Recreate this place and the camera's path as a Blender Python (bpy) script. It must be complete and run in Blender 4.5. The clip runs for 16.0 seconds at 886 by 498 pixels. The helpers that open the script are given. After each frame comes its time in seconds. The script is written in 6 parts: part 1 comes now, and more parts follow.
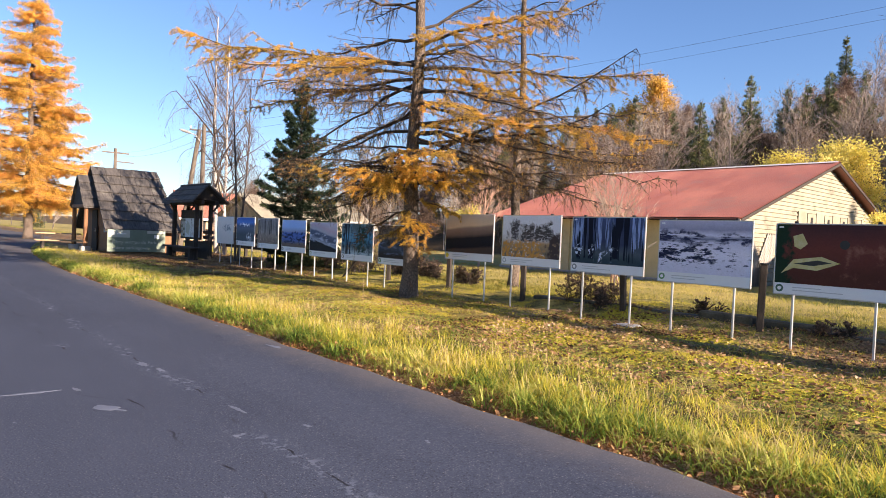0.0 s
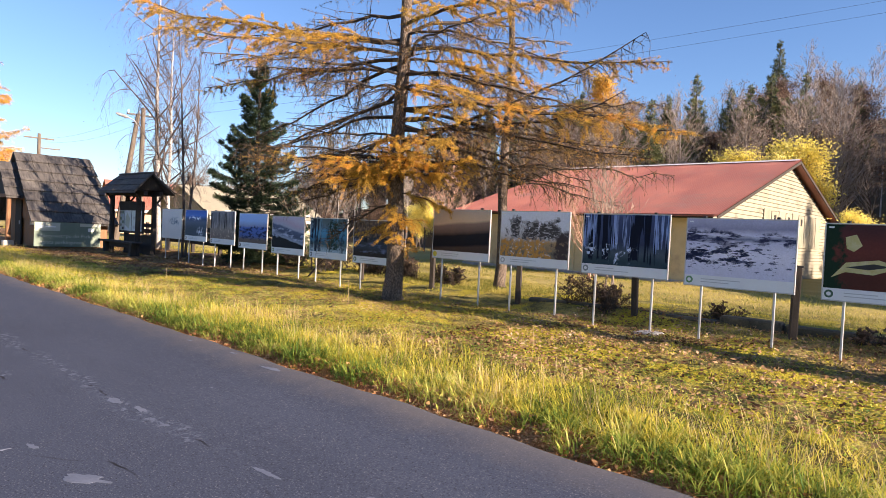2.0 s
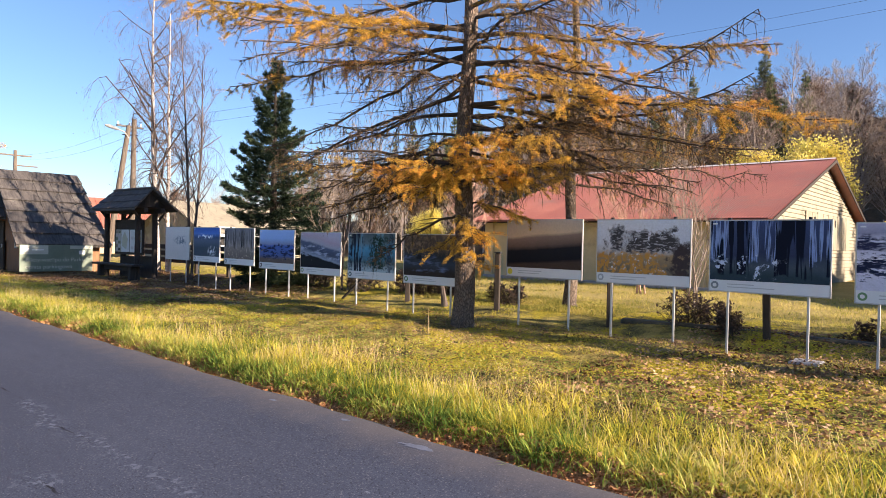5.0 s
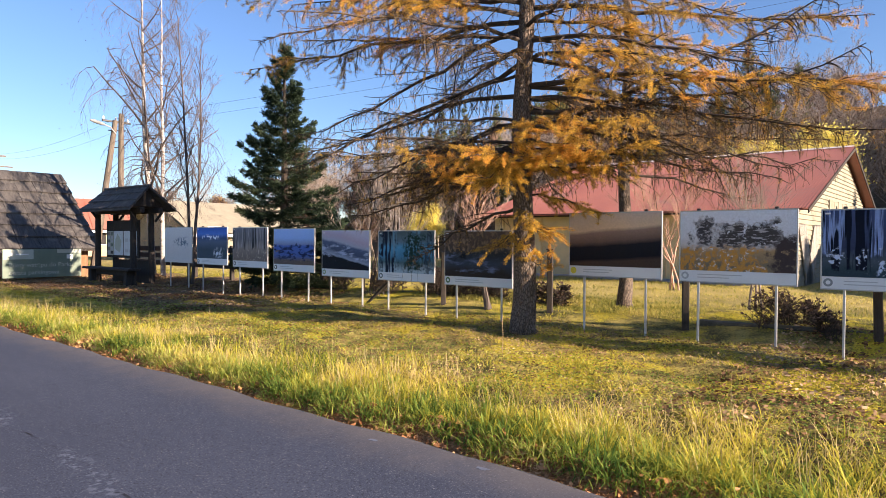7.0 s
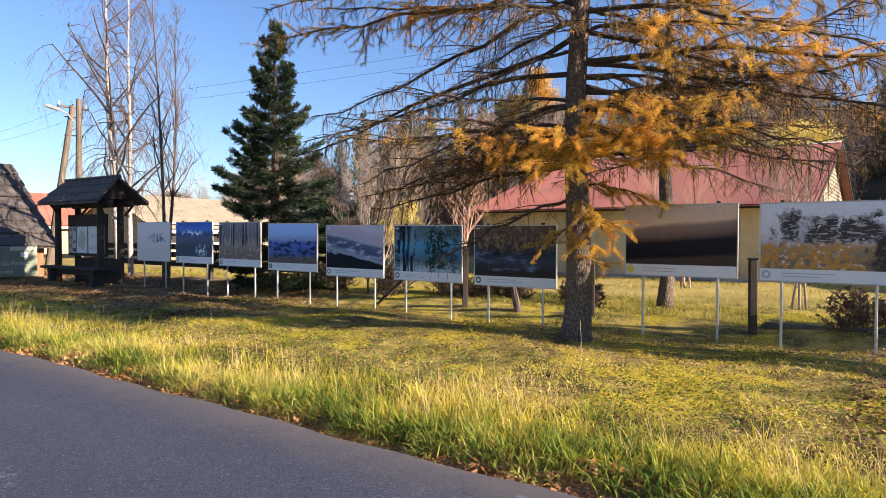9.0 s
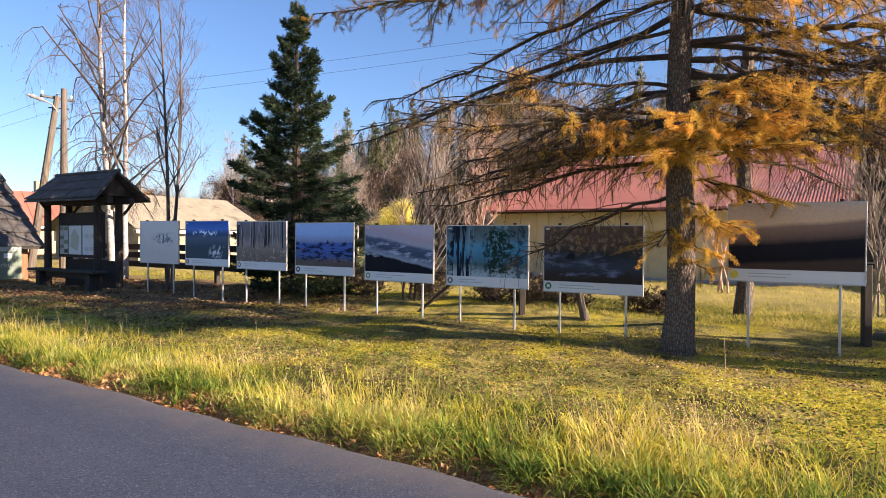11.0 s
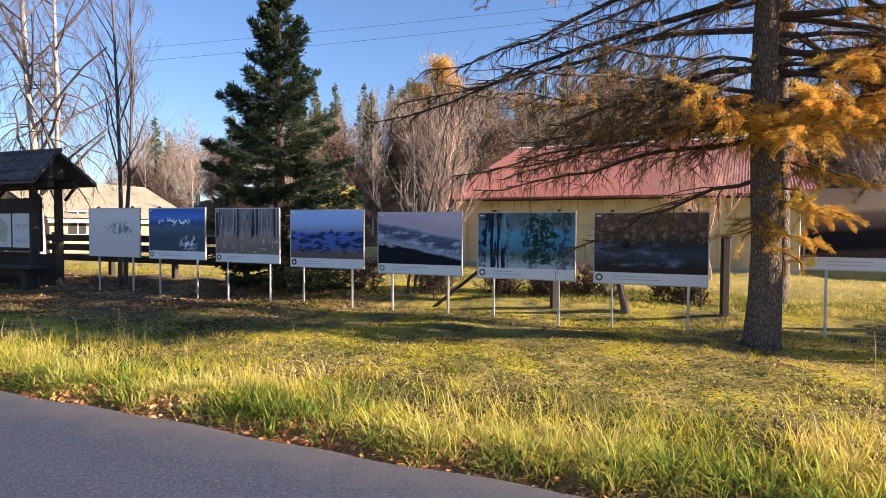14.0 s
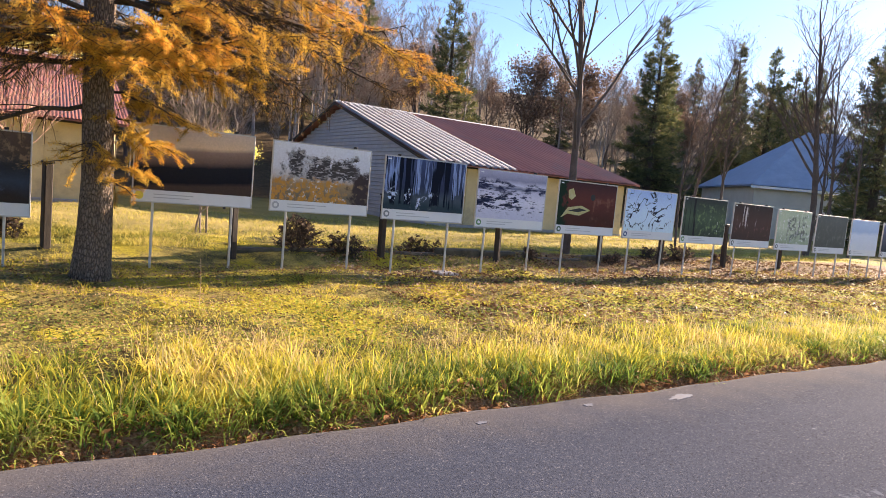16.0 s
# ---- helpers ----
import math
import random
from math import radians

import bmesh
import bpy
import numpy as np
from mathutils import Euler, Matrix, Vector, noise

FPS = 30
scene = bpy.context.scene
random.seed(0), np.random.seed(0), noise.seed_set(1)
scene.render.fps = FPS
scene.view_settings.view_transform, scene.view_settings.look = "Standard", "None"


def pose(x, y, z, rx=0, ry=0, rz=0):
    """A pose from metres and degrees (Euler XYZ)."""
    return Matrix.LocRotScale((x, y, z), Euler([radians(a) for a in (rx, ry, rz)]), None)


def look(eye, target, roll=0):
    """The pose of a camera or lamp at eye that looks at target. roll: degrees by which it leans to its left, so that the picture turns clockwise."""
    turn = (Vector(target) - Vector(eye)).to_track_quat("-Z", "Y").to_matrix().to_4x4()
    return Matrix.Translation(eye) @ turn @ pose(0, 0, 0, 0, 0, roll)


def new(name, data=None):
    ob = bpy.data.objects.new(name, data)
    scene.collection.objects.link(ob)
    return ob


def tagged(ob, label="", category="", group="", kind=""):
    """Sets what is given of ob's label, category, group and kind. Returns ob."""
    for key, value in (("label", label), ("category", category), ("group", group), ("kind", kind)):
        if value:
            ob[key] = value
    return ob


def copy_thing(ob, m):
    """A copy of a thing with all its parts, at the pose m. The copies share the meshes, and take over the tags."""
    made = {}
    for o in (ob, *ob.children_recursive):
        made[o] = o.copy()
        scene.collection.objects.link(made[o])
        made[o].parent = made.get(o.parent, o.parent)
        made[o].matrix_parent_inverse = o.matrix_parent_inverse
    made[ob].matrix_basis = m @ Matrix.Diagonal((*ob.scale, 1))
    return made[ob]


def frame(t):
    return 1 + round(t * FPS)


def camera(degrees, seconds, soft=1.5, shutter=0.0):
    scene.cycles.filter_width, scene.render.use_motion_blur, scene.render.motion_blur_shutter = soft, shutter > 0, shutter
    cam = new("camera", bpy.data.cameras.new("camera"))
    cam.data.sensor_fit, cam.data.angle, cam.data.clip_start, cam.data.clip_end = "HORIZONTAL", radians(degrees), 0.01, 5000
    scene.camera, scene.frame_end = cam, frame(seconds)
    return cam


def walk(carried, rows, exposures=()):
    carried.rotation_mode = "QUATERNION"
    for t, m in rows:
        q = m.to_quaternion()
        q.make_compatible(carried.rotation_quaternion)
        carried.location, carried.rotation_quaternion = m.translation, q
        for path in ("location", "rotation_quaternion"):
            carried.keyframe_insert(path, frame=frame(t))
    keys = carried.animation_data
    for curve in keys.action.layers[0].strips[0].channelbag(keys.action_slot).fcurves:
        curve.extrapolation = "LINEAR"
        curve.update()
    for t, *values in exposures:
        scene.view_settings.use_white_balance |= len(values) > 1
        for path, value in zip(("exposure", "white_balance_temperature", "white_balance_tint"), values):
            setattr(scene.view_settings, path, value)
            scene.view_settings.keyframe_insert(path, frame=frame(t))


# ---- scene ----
cam = camera(69.1, 16.0, soft=0.8)
METRES, EYE, LEAN, TURN = 12.0, 1.5, 1.55, 48.93
ROWS = [
    (0.0, 0.0, 0.0, 0.0, 0.15, -2.42, -3.45),
    (0.5, -0.0187, 0.0279, -0.0021, -2.48, -2.65, -3.8),
    (1.0, -0.0394, 0.0537, -0.0036, -4.24, -2.84, -4.04),
    (1.5, -0.0615, 0.0797, -0.0025, -4.87, -2.76, -3.86),
    (2.0, -0.0824, 0.108, -0.0024, -5.26, -2.62, -3.9),
    (2.5, -0.1058, 0.1369, -0.0036, -5.74, -2.49, -3.72),
    (3.0, -0.1274, 0.1643, -0.0036, -5.79, -2.2, -3.64),
    (3.5, -0.1472, 0.1917, -0.0044, -6.03, -1.95, -3.43),
    (4.0, -0.1674, 0.219, -0.0039, -6.21, -1.74, -3.04),
    (6.5, -0.2773, 0.3584, -0.0085, -8.77, -1.82, -1.61),
    (7.0, -0.2992, 0.3864, -0.0092, -9.12, -1.9, -1.47),
    (7.5, -0.323, 0.414, -0.0104, -9.77, -1.98, -1.29),
    (8.0, -0.3443, 0.4431, -0.0118, -10.28, -2.01, -1.36),
    (8.5, -0.3643, 0.4741, -0.0134, -11.81, -2.1, -1.39),
    (11.0, -0.4807, 0.6211, -0.0204, -15.7, -1.91, -1.73),
    (11.5, -0.5028, 0.6508, -0.0207, -16.31, -2.0, -1.53),
    (12.0, -0.5238, 0.679, -0.0207, -16.6, -1.98, -1.59),
    (12.5, -0.5469, 0.7035, -0.0232, -16.59, -2.05, -1.55),
    (13.0, -0.5689, 0.7237, -0.0252, -15.82, -2.09, -1.4),
    (13.5, -0.59, 0.7382, -0.0271, -16.19, -1.99, -1.45),
    (14.0, -0.6027, 0.75, -0.0272, -23.72, -2.65, -1.64),
    (14.5, -0.6071, 0.7644, -0.0285, -35.67, -3.24, -2.78),
    (15.0, -0.6114, 0.7729, -0.029, -49.38, -3.51, -3.8),
    (15.5, -0.6148, 0.7772, -0.0287, -65.5, -3.93, -5.1),
    (16.0, -0.6144, 0.7732, -0.0292, -80.66, -4.4, -6.58),
]
walk(cam, [(t, pose(0, 0, EYE, 0, LEAN, 0) @ pose(0, 0, 0, 0, 0, TURN) @ pose(METRES * x, METRES * y, METRES * z, 90 + pitch, roll, yaw)) for t, x, y, z, yaw, pitch, roll in ROWS],
     exposures=[(0.0, 1.74, 6150, 23), (13.5, 1.74, 6150, 23), (15.0, 2.08, 6150, 22), (16.0, 2.08, 6600, 24)])

# ---- sky and sun ----
SUN_AZ, SUN_EL = 13.0, 18.0
world = bpy.data.worlds.new("sky")
scene.world = world
world.use_nodes = True
wn = world.node_tree.nodes
sky = wn.new("ShaderNodeTexSky")
sky.sky_type = "NISHITA"
sky.sun_disc = False
sky.sun_elevation = radians(SUN_EL)
sky.sun_rotation = radians(90 - SUN_AZ)
sky.altitude = 900
sky.air_density, sky.dust_density, sky.ozone_density = 1.2, 0.35, 4.5
wn["Background"].inputs["Strength"].default_value = 0.058
world.node_tree.links.new(sky.outputs[0], wn["Background"].inputs["Color"])
sun = new("sun", bpy.data.lights.new("sun", "SUN"))
sun.data.energy, sun.data.angle, sun.data.color = 5.0, radians(0.6), (1.0, 0.83, 0.58)
az, el = radians(SUN_AZ), radians(SUN_EL)
sun.matrix_world = look((math.cos(az) * math.cos(el) * 50, math.sin(az) * math.cos(el) * 50, math.sin(el) * 50), (0, 0, 0))


# ---- materials ----
class Nodes:
    """Short names for shader nodes of one material."""

    def __init__(self, name):
        self.mat = bpy.data.materials.new(name)
        self.mat.use_nodes = True
        self.t = self.mat.node_tree
        self.bsdf = self.t.nodes["Principled BSDF"]
        self.out = self.t.nodes["Material Output"]
        self.co = self.t.nodes.new("ShaderNodeTexCoord").outputs["Object"]

    def put(self, socket, v):
        if isinstance(v, bpy.types.NodeSocket):
            self.t.links.new(v, socket)
        elif isinstance(v, (tuple, list)) and len(v) == 3 and socket.type == "RGBA":
            socket.default_value = (*v, 1)
        else:
            socket.default_value = v

    def scaled(self, s, vec=None, rot=(0, 0, 0)):
        n = self.t.nodes.new("ShaderNodeMapping")
        self.put(n.inputs["Vector"], vec or self.co)
        n.inputs["Scale"].default_value = s
        n.inputs["Rotation"].default_value = [radians(a) for a in rot]
        return n.outputs[0]

    def noise(self, scale, detail=4, rough=0.6, vec=None, distort=0.0):
        n = self.t.nodes.new("ShaderNodeTexNoise")
        self.put(n.inputs["Vector"], vec or self.co)
        n.inputs["Scale"].default_value, n.inputs["Detail"].default_value = scale, detail
        n.inputs["Roughness"].default_value, n.inputs["Distortion"].default_value = rough, distort
        return n.outputs["Fac"]

    def voronoi(self, scale, feature="F1", vec=None):
        n = self.t.nodes.new("ShaderNodeTexVoronoi")
        n.feature = feature
        self.put(n.inputs["Vector"], vec or self.co)
        n.inputs["Scale"].default_value = scale
        return n.outputs["Distance"]

    def ramp(self, fac, stops):
        n = self.t.nodes.new("ShaderNodeValToRGB")
        self.put(n.inputs[0], fac)
        e = n.color_ramp.elements
        while len(e) < len(stops):
            e.new(0.5)
        for k, (p, c) in zip(e, stops):
            k.position, k.color = p, (*c, 1) if isinstance(c, tuple) else (c, c, c, 1)
        return n.outputs[0]

    def mix(self, fac, a, b, how="MIX"):
        n = self.t.nodes.new("ShaderNodeMix")
        n.data_type, n.blend_type = "RGBA", how
        self.put(n.inputs[0], fac)
        self.put(n.inputs[6], a)
        self.put(n.inputs[7], b)
        return n.outputs[2]

    def math(self, op, a, b=0.0, clamp=False):
        n = self.t.nodes.new("ShaderNodeMath")
        n.operation, n.use_clamp = op, clamp
        self.put(n.inputs[0], a)
        self.put(n.inputs[1], b)
        return n.outputs[0]

    def step(self, v, lo, hi):
        n = self.t.nodes.new("ShaderNodeMapRange")
        n.interpolation_type = "SMOOTHSTEP"
        self.put(n.inputs[0], v)
        n.inputs[1].default_value, n.inputs[2].default_value = lo, hi
        return n.outputs[0]

    def axes(self, vec=None):
        n = self.t.nodes.new("ShaderNodeSeparateXYZ")
        self.put(n.inputs[0], vec or self.co)
        return n.outputs

    def random_island(self):
        return self.t.nodes.new("ShaderNodeNewGeometry").outputs["Random Per Island"]

    def random_object(self):
        return self.t.nodes.new("ShaderNodeObjectInfo").outputs["Random"]

    def finish(self, colour, rough=0.8, bump=None, height=0.01, metal=0.0, spec=0.4):
        self.put(self.bsdf.inputs["Base Color"], colour)
        self.put(self.bsdf.inputs["Roughness"], rough)
        self.put(self.bsdf.inputs["Metallic"], metal)
        self.put(self.bsdf.inputs["Specular IOR Level"], spec)
        if bump is not None:
            n = self.t.nodes.new("ShaderNodeBump")
            self.put(n.inputs["Height"], bump)
            n.inputs["Strength"].default_value = 1.0
            n.inputs["Distance"].default_value = height
            self.put(self.bsdf.inputs["Normal"], n.outputs[0])
        return self.mat

    def leafy(self, colour, share=0.45, rough=0.6):
        """A thin leaf: part of the light goes through."""
        self.finish(colour, rough, spec=0.1)
        tr = self.t.nodes.new("ShaderNodeBsdfTranslucent")
        self.put(tr.inputs["Color"], colour)
        m = self.t.nodes.new("ShaderNodeMixShader")
        m.inputs[0].default_value = share
        self.t.links.new(self.bsdf.outputs[0], m.inputs[1])
        self.t.links.new(tr.outputs[0], m.inputs[2])
        self.t.links.new(m.outputs[0], self.out.inputs[0])
        return self.mat


def surf(name, a, b, scale=4.0, fine=60.0, rough=0.8, height=0.004, stretch=(1, 1, 1), metal=0.0, dirt=None):
    """Two colours mixed by a coarse and a fine noise, with fine relief."""
    n = Nodes(name)
    v = n.scaled(stretch)
    coarse, small = n.noise(scale, 5, 0.6, v), n.noise(fine, 3, 0.6, v)
    f = n.math("ADD", n.math("MULTIPLY", coarse, 0.65), n.math("MULTIPLY", small, 0.35))
    c = n.ramp(f, [(0.33, a), (0.67, b)])
    if dirt:
        c = n.mix(n.step(n.noise(scale * 0.6, 6, 0.7), 0.52, 0.72), c, dirt)
    return n.finish(c, n.ramp(coarse, [(0.3, max(rough - 0.1, 0.05)), (0.7, min(rough + 0.1, 1.0))]), f, height, metal)


def needle_mat(name, stops, share=0.4):
    n = Nodes(name)
    f = n.math("ADD", n.math("MULTIPLY", n.random_island(), 0.5), n.math("MULTIPLY", n.step(n.noise(0.8, 4, 0.65), 0.36, 0.64), 0.5))
    return n.leafy(n.ramp(f, stops), share)


SEAM_A, SEAM_B = 2.11, 1.58


def asphalt():
    n = Nodes("asphalt")
    x, y, _ = n.axes()
    big, mid, grit = n.noise(0.25, 5, 0.6), n.noise(2.2, 6, 0.65), n.noise(80, 4, 0.75)
    track = n.noise(0.9, 4, 0.6, n.scaled((0.12, 1.0, 1.0)))
    c = n.ramp(n.math("ADD", n.math("MULTIPLY", big, 0.5), n.math("MULTIPLY", track, 0.5)), [(0.3, (0.043, 0.051, 0.076)), (0.7, (0.068, 0.080, 0.115))])
    c = n.mix(n.step(grit, 0.56, 0.68), c, (0.17, 0.175, 0.20))
    c = n.mix(n.step(grit, 0.46, 0.32), c, (0.022, 0.024, 0.030))
    crack = n.step(n.voronoi(0.33, "DISTANCE_TO_EDGE", n.scaled((1, 1, 1), n.warp(0.35))), 0.006, 0.001)
    c = n.mix(n.math("MULTIPLY", crack, n.step(n.noise(0.3, 2), 0.60, 0.68)), c, (0.018, 0.019, 0.022))
    # two lengthwise paving seams, crumbled along their course
    wander = n.math("MULTIPLY", n.math("SUBTRACT", n.noise(0.7, 4, 0.6), 0.5), 0.5)
    for at_y, pale in ((SEAM_A, 0.5), (SEAM_B, 0.62)):
        off = n.math("ABSOLUTE", n.math("ADD", n.math("SUBTRACT", y, at_y), wander))
        broken = n.step(n.noise(1.1, 3, 0.6, n.scaled((1.0, 0.4, 1))), 0.52, 0.62)
        c = n.mix(n.math("MULTIPLY", n.step(off, 0.014, 0.004), broken), c, (0.02, 0.021, 0.025))
        crumbs = n.math("MULTIPLY", n.step(n.noise(14, 4, 0.7), 0.52, 0.6), n.step(n.noise(0.8, 3, 0.6), pale - 0.06, pale + 0.04))
        c = n.mix(n.math("MULTIPLY", n.step(off, 0.15, 0.02), crumbs), c, (0.11, 0.127, 0.17))
    worn = n.math("MULTIPLY", n.step(n.noise(1.9, 6, 0.7, n.scaled((1.0, 1.2, 1))), 0.66, 0.71), n.step(n.noise(0.22, 2), 0.52, 0.64))
    c = n.mix(worn, c, (0.16, 0.18, 0.23))
    edge = n.step(n.math("ADD", y, n.math("MULTIPLY", mid, 0.8)), 3.7, 4.5)
    c = n.mix(n.math("MULTIPLY", edge, 0.4), c, (0.20, 0.17, 0.14))
    return n.finish(c, 1.0, n.math("ADD", grit, n.math("MULTIPLY", mid, 0.6)), 0.003, spec=0.03)


def warp(self, amount):
    n = self.t.nodes.new("ShaderNodeTexNoise")
    self.put(n.inputs["Vector"], self.co)
    n.inputs["Scale"].default_value = 1.3
    m = self.t.nodes.new("ShaderNodeVectorMath")
    m.operation = "MULTIPLY_ADD"
    self.put(m.inputs[0], n.outputs["Color"])
    m.inputs[1].default_value = (amount, amount, amount)
    self.put(m.inputs[2], self.co)
    return m.outputs[0]


Nodes.warp = warp


def soil():
    """Turf, moss, dead grass and leaf litter, mixed by where each grows."""
    n = Nodes("turf")
    x, y, _ = n.axes()
    big, mid, fine = n.noise(0.35, 5, 0.6), n.noise(2.5, 6, 0.65), n.noise(38, 4, 0.65)
    grass = n.ramp(n.math("ADD", n.math("MULTIPLY", mid, 0.6), n.math("MULTIPLY", fine, 0.4)), [(0.39, (0.05, 0.05, 0.02)), (0.47, (0.14, 0.125, 0.04)), (0.53, (0.27, 0.22, 0.06)), (0.62, (0.42, 0.34, 0.10))])
    litter = n.ramp(fine, [(0.3, (0.06, 0.038, 0.024)), (0.5, (0.17, 0.105, 0.06)), (0.72, (0.38, 0.25, 0.15))])
    where = n.math("ADD", n.math("MULTIPLY", n.step(x, -7.5, -2.0), n.step(y, 6.4, 9.4)), n.math("MULTIPLY", n.step(x, -16.0, -21.0), n.math("MULTIPLY", n.step(y, 6.2, 7.4), n.step(y, 15.0, 12.0))))
    where = n.math("MULTIPLY", where, n.step(y, 13.0, 11.6))
    moss = n.ramp(fine, [(0.3, (0.14, 0.13, 0.015)), (0.5, (0.38, 0.32, 0.025)), (0.72, (0.58, 0.46, 0.05))])
    grass = n.mix(n.step(n.math("ADD", n.noise(0.9, 5, 0.6), n.math("MULTIPLY", fine, 0.25)), 0.61, 0.71), grass, moss)
    # ground colour darkened along the verge so the gaps between tufts read dark
    under_tufts = n.ramp(fine, [(0.35, (0.028, 0.026, 0.012)), (0.55, (0.11, 0.09, 0.03)), (0.75, (0.26, 0.20, 0.07))])
    grass = n.mix(n.math("MULTIPLY", n.step(n.math("ADD", y, n.math("MULTIPLY", mid, 0.9)), 6.5, 5.8), n.step(y, 2.0, 3.0)), grass, under_tufts)
    c = n.mix(n.step(n.math("ADD", where, n.math("SUBTRACT", mid, 0.5)), 0.62, 1.05), grass, litter)
    field = n.ramp(n.math("ADD", n.math("MULTIPLY", big, 0.5), n.math("MULTIPLY", fine, 0.5)), [(0.35, (0.22, 0.18, 0.05)), (0.65, (0.45, 0.36, 0.13))])
    c = n.mix(n.step(y, 13.0, 16.0), c, field)
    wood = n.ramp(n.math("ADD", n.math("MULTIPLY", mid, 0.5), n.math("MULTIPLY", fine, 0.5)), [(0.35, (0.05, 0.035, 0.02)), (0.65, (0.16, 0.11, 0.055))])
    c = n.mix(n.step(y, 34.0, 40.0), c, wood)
    verge = n.math("MULTIPLY", n.step(y, 4.4, 4.2), n.step(y, 3.4, 3.9))
    needles = n.ramp(n.noise(60, 4, 0.7), [(0.35, (0.16, 0.075, 0.03)), (0.5, (0.38, 0.18, 0.07)), (0.7, (0.52, 0.30, 0.14))])
    c = n.mix(verge, c, needles)
    return n.finish(c, 0.95, n.math("ADD", n.math("MULTIPLY", mid, 2.0), fine), 0.025, spec=0.15)


ASPHALT, TURF = asphalt(), soil()


def plated_bark(name, dark, light):
    n = Nodes(name)
    v = n.scaled((7, 7, 2.4), n.warp(0.12))
    cell, edge = n.voronoi(5.5, "F1", v), n.voronoi(5.5, "DISTANCE_TO_EDGE", v)
    fine = n.noise(55, 4, 0.65)
    f = n.math("ADD", n.math("MULTIPLY", n.step(edge, 0.0, 0.3), 0.36), n.math("MULTIPLY", fine, 0.75))
    c = n.ramp(f, [(0.2, dark), (0.85, light)])
    return n.finish(c, 0.92, n.math("SUBTRACT", f, n.math("MULTIPLY", cell, 0.3)), 0.025, spec=0.2)


BARK_LARCH = plated_bark("larch_bark", (0.03, 0.023, 0.018), (0.27, 0.21, 0.165))
BARK_DARK = surf("branch_bark", (0.025, 0.019, 0.015), (0.085, 0.064, 0.05), 8, 50, 0.9, 0.008)
BARK_GREY = surf("grey_bark", (0.04, 0.032, 0.028), (0.14, 0.11, 0.095), 4, 40, 0.9, 0.01)
# bark of the hill wood, paled in colour to stand in for sunlit haze
BARK_HAZED = surf("hazed_hill_bark", (0.18, 0.15, 0.125), (0.42, 0.345, 0.28), 4, 40, 0.9, 0.005)
BARK_TAN = surf("twig_bark", (0.19, 0.155, 0.13), (0.42, 0.34, 0.28), 4, 40, 0.9, 0.005)
BARK_BIRCH = surf("birch_bark", (0.2, 0.18, 0.17), (0.56, 0.51, 0.47), 5, 25, 0.8, 0.006, (1, 1, 2.5), dirt=(0.06, 0.05, 0.045))
BARK_PINK = surf("sapling_bark", (0.3, 0.18, 0.13), (0.6, 0.38, 0.28), 5, 30, 0.8, 0.004)
NEEDLE_GOLD = needle_mat("larch_needles", [(0.12, (0.26, 0.17, 0.045)), (0.35, (0.58, 0.37, 0.055)), (0.6, (0.82, 0.50, 0.075)), (0.85, (0.76, 0.34, 0.06))], 0.48)
NEEDLE_DRY = needle_mat("dry_larch_needles", [(0.15, (0.12, 0.09, 0.05)), (0.5, (0.27, 0.18, 0.075)), (0.85, (0.42, 0.24, 0.08))])
NEEDLE_BRIGHT = needle_mat("bright_larch_needles", [(0.15, (0.62, 0.38, 0.06)), (0.5, (0.80, 0.46, 0.07)), (0.85, (0.84, 0.44, 0.14))])
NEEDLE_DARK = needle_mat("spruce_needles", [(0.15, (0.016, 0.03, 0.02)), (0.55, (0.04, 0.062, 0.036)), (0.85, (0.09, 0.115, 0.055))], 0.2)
# spruce needles lightened for the far wood: haze and sun mixed into the green
NEEDLE_HAZED = needle_mat("hazed_spruce_needles", [(0.15, (0.05, 0.07, 0.04)), (0.55, (0.13, 0.15, 0.07)), (0.85, (0.28, 0.27, 0.11))], 0.25)
LEAF_YELLOW = needle_mat("yellow_leaves", [(0.15, (0.62, 0.54, 0.12)), (0.5, (0.82, 0.70, 0.16)), (0.85, (0.88, 0.78, 0.28))], 0.55)
LEAF_ORANGE = needle_mat("orange_leaves", [(0.15, (0.42, 0.24, 0.05)), (0.5, (0.66, 0.40, 0.06)), (0.85, (0.78, 0.50, 0.10))])
LEAF_BROWN = needle_mat("brown_leaves", [(0.15, (0.10, 0.07, 0.052)), (0.5, (0.19, 0.13, 0.095)), (0.85, (0.28, 0.19, 0.14))])
GRASS_TALL = needle_mat("verge_grass", [(0.12, (0.14, 0.20, 0.03)), (0.34, (0.38, 0.38, 0.05)), (0.55, (0.62, 0.53, 0.06)), (0.78, (0.74, 0.60, 0.13)), (0.92, (0.68, 0.52, 0.24))], 0.5)
GRASS_STRAW = needle_mat("dry_stalks", [(0.2, (0.42, 0.32, 0.12)), (0.8, (0.70, 0.56, 0.28))], 0.4)
GRASS_SHORT = needle_mat("lawn_grass", [(0.2, (0.13, 0.15, 0.03)), (0.42, (0.32, 0.31, 0.045)), (0.62, (0.52, 0.44, 0.05)), (0.85, (0.62, 0.50, 0.11))], 0.45)
GRASS_FIELD = needle_mat("field_grass", [(0.2, (0.17, 0.19, 0.045)), (0.5, (0.42, 0.37, 0.08)), (0.85, (0.62, 0.50, 0.17))], 0.5)
GRASS_GREEN = needle_mat("lush_grass", [(0.15, (0.09, 0.16, 0.03)), (0.42, (0.25, 0.33, 0.055)), (0.65, (0.46, 0.48, 0.09)), (0.88, (0.60, 0.54, 0.17))], 0.45)
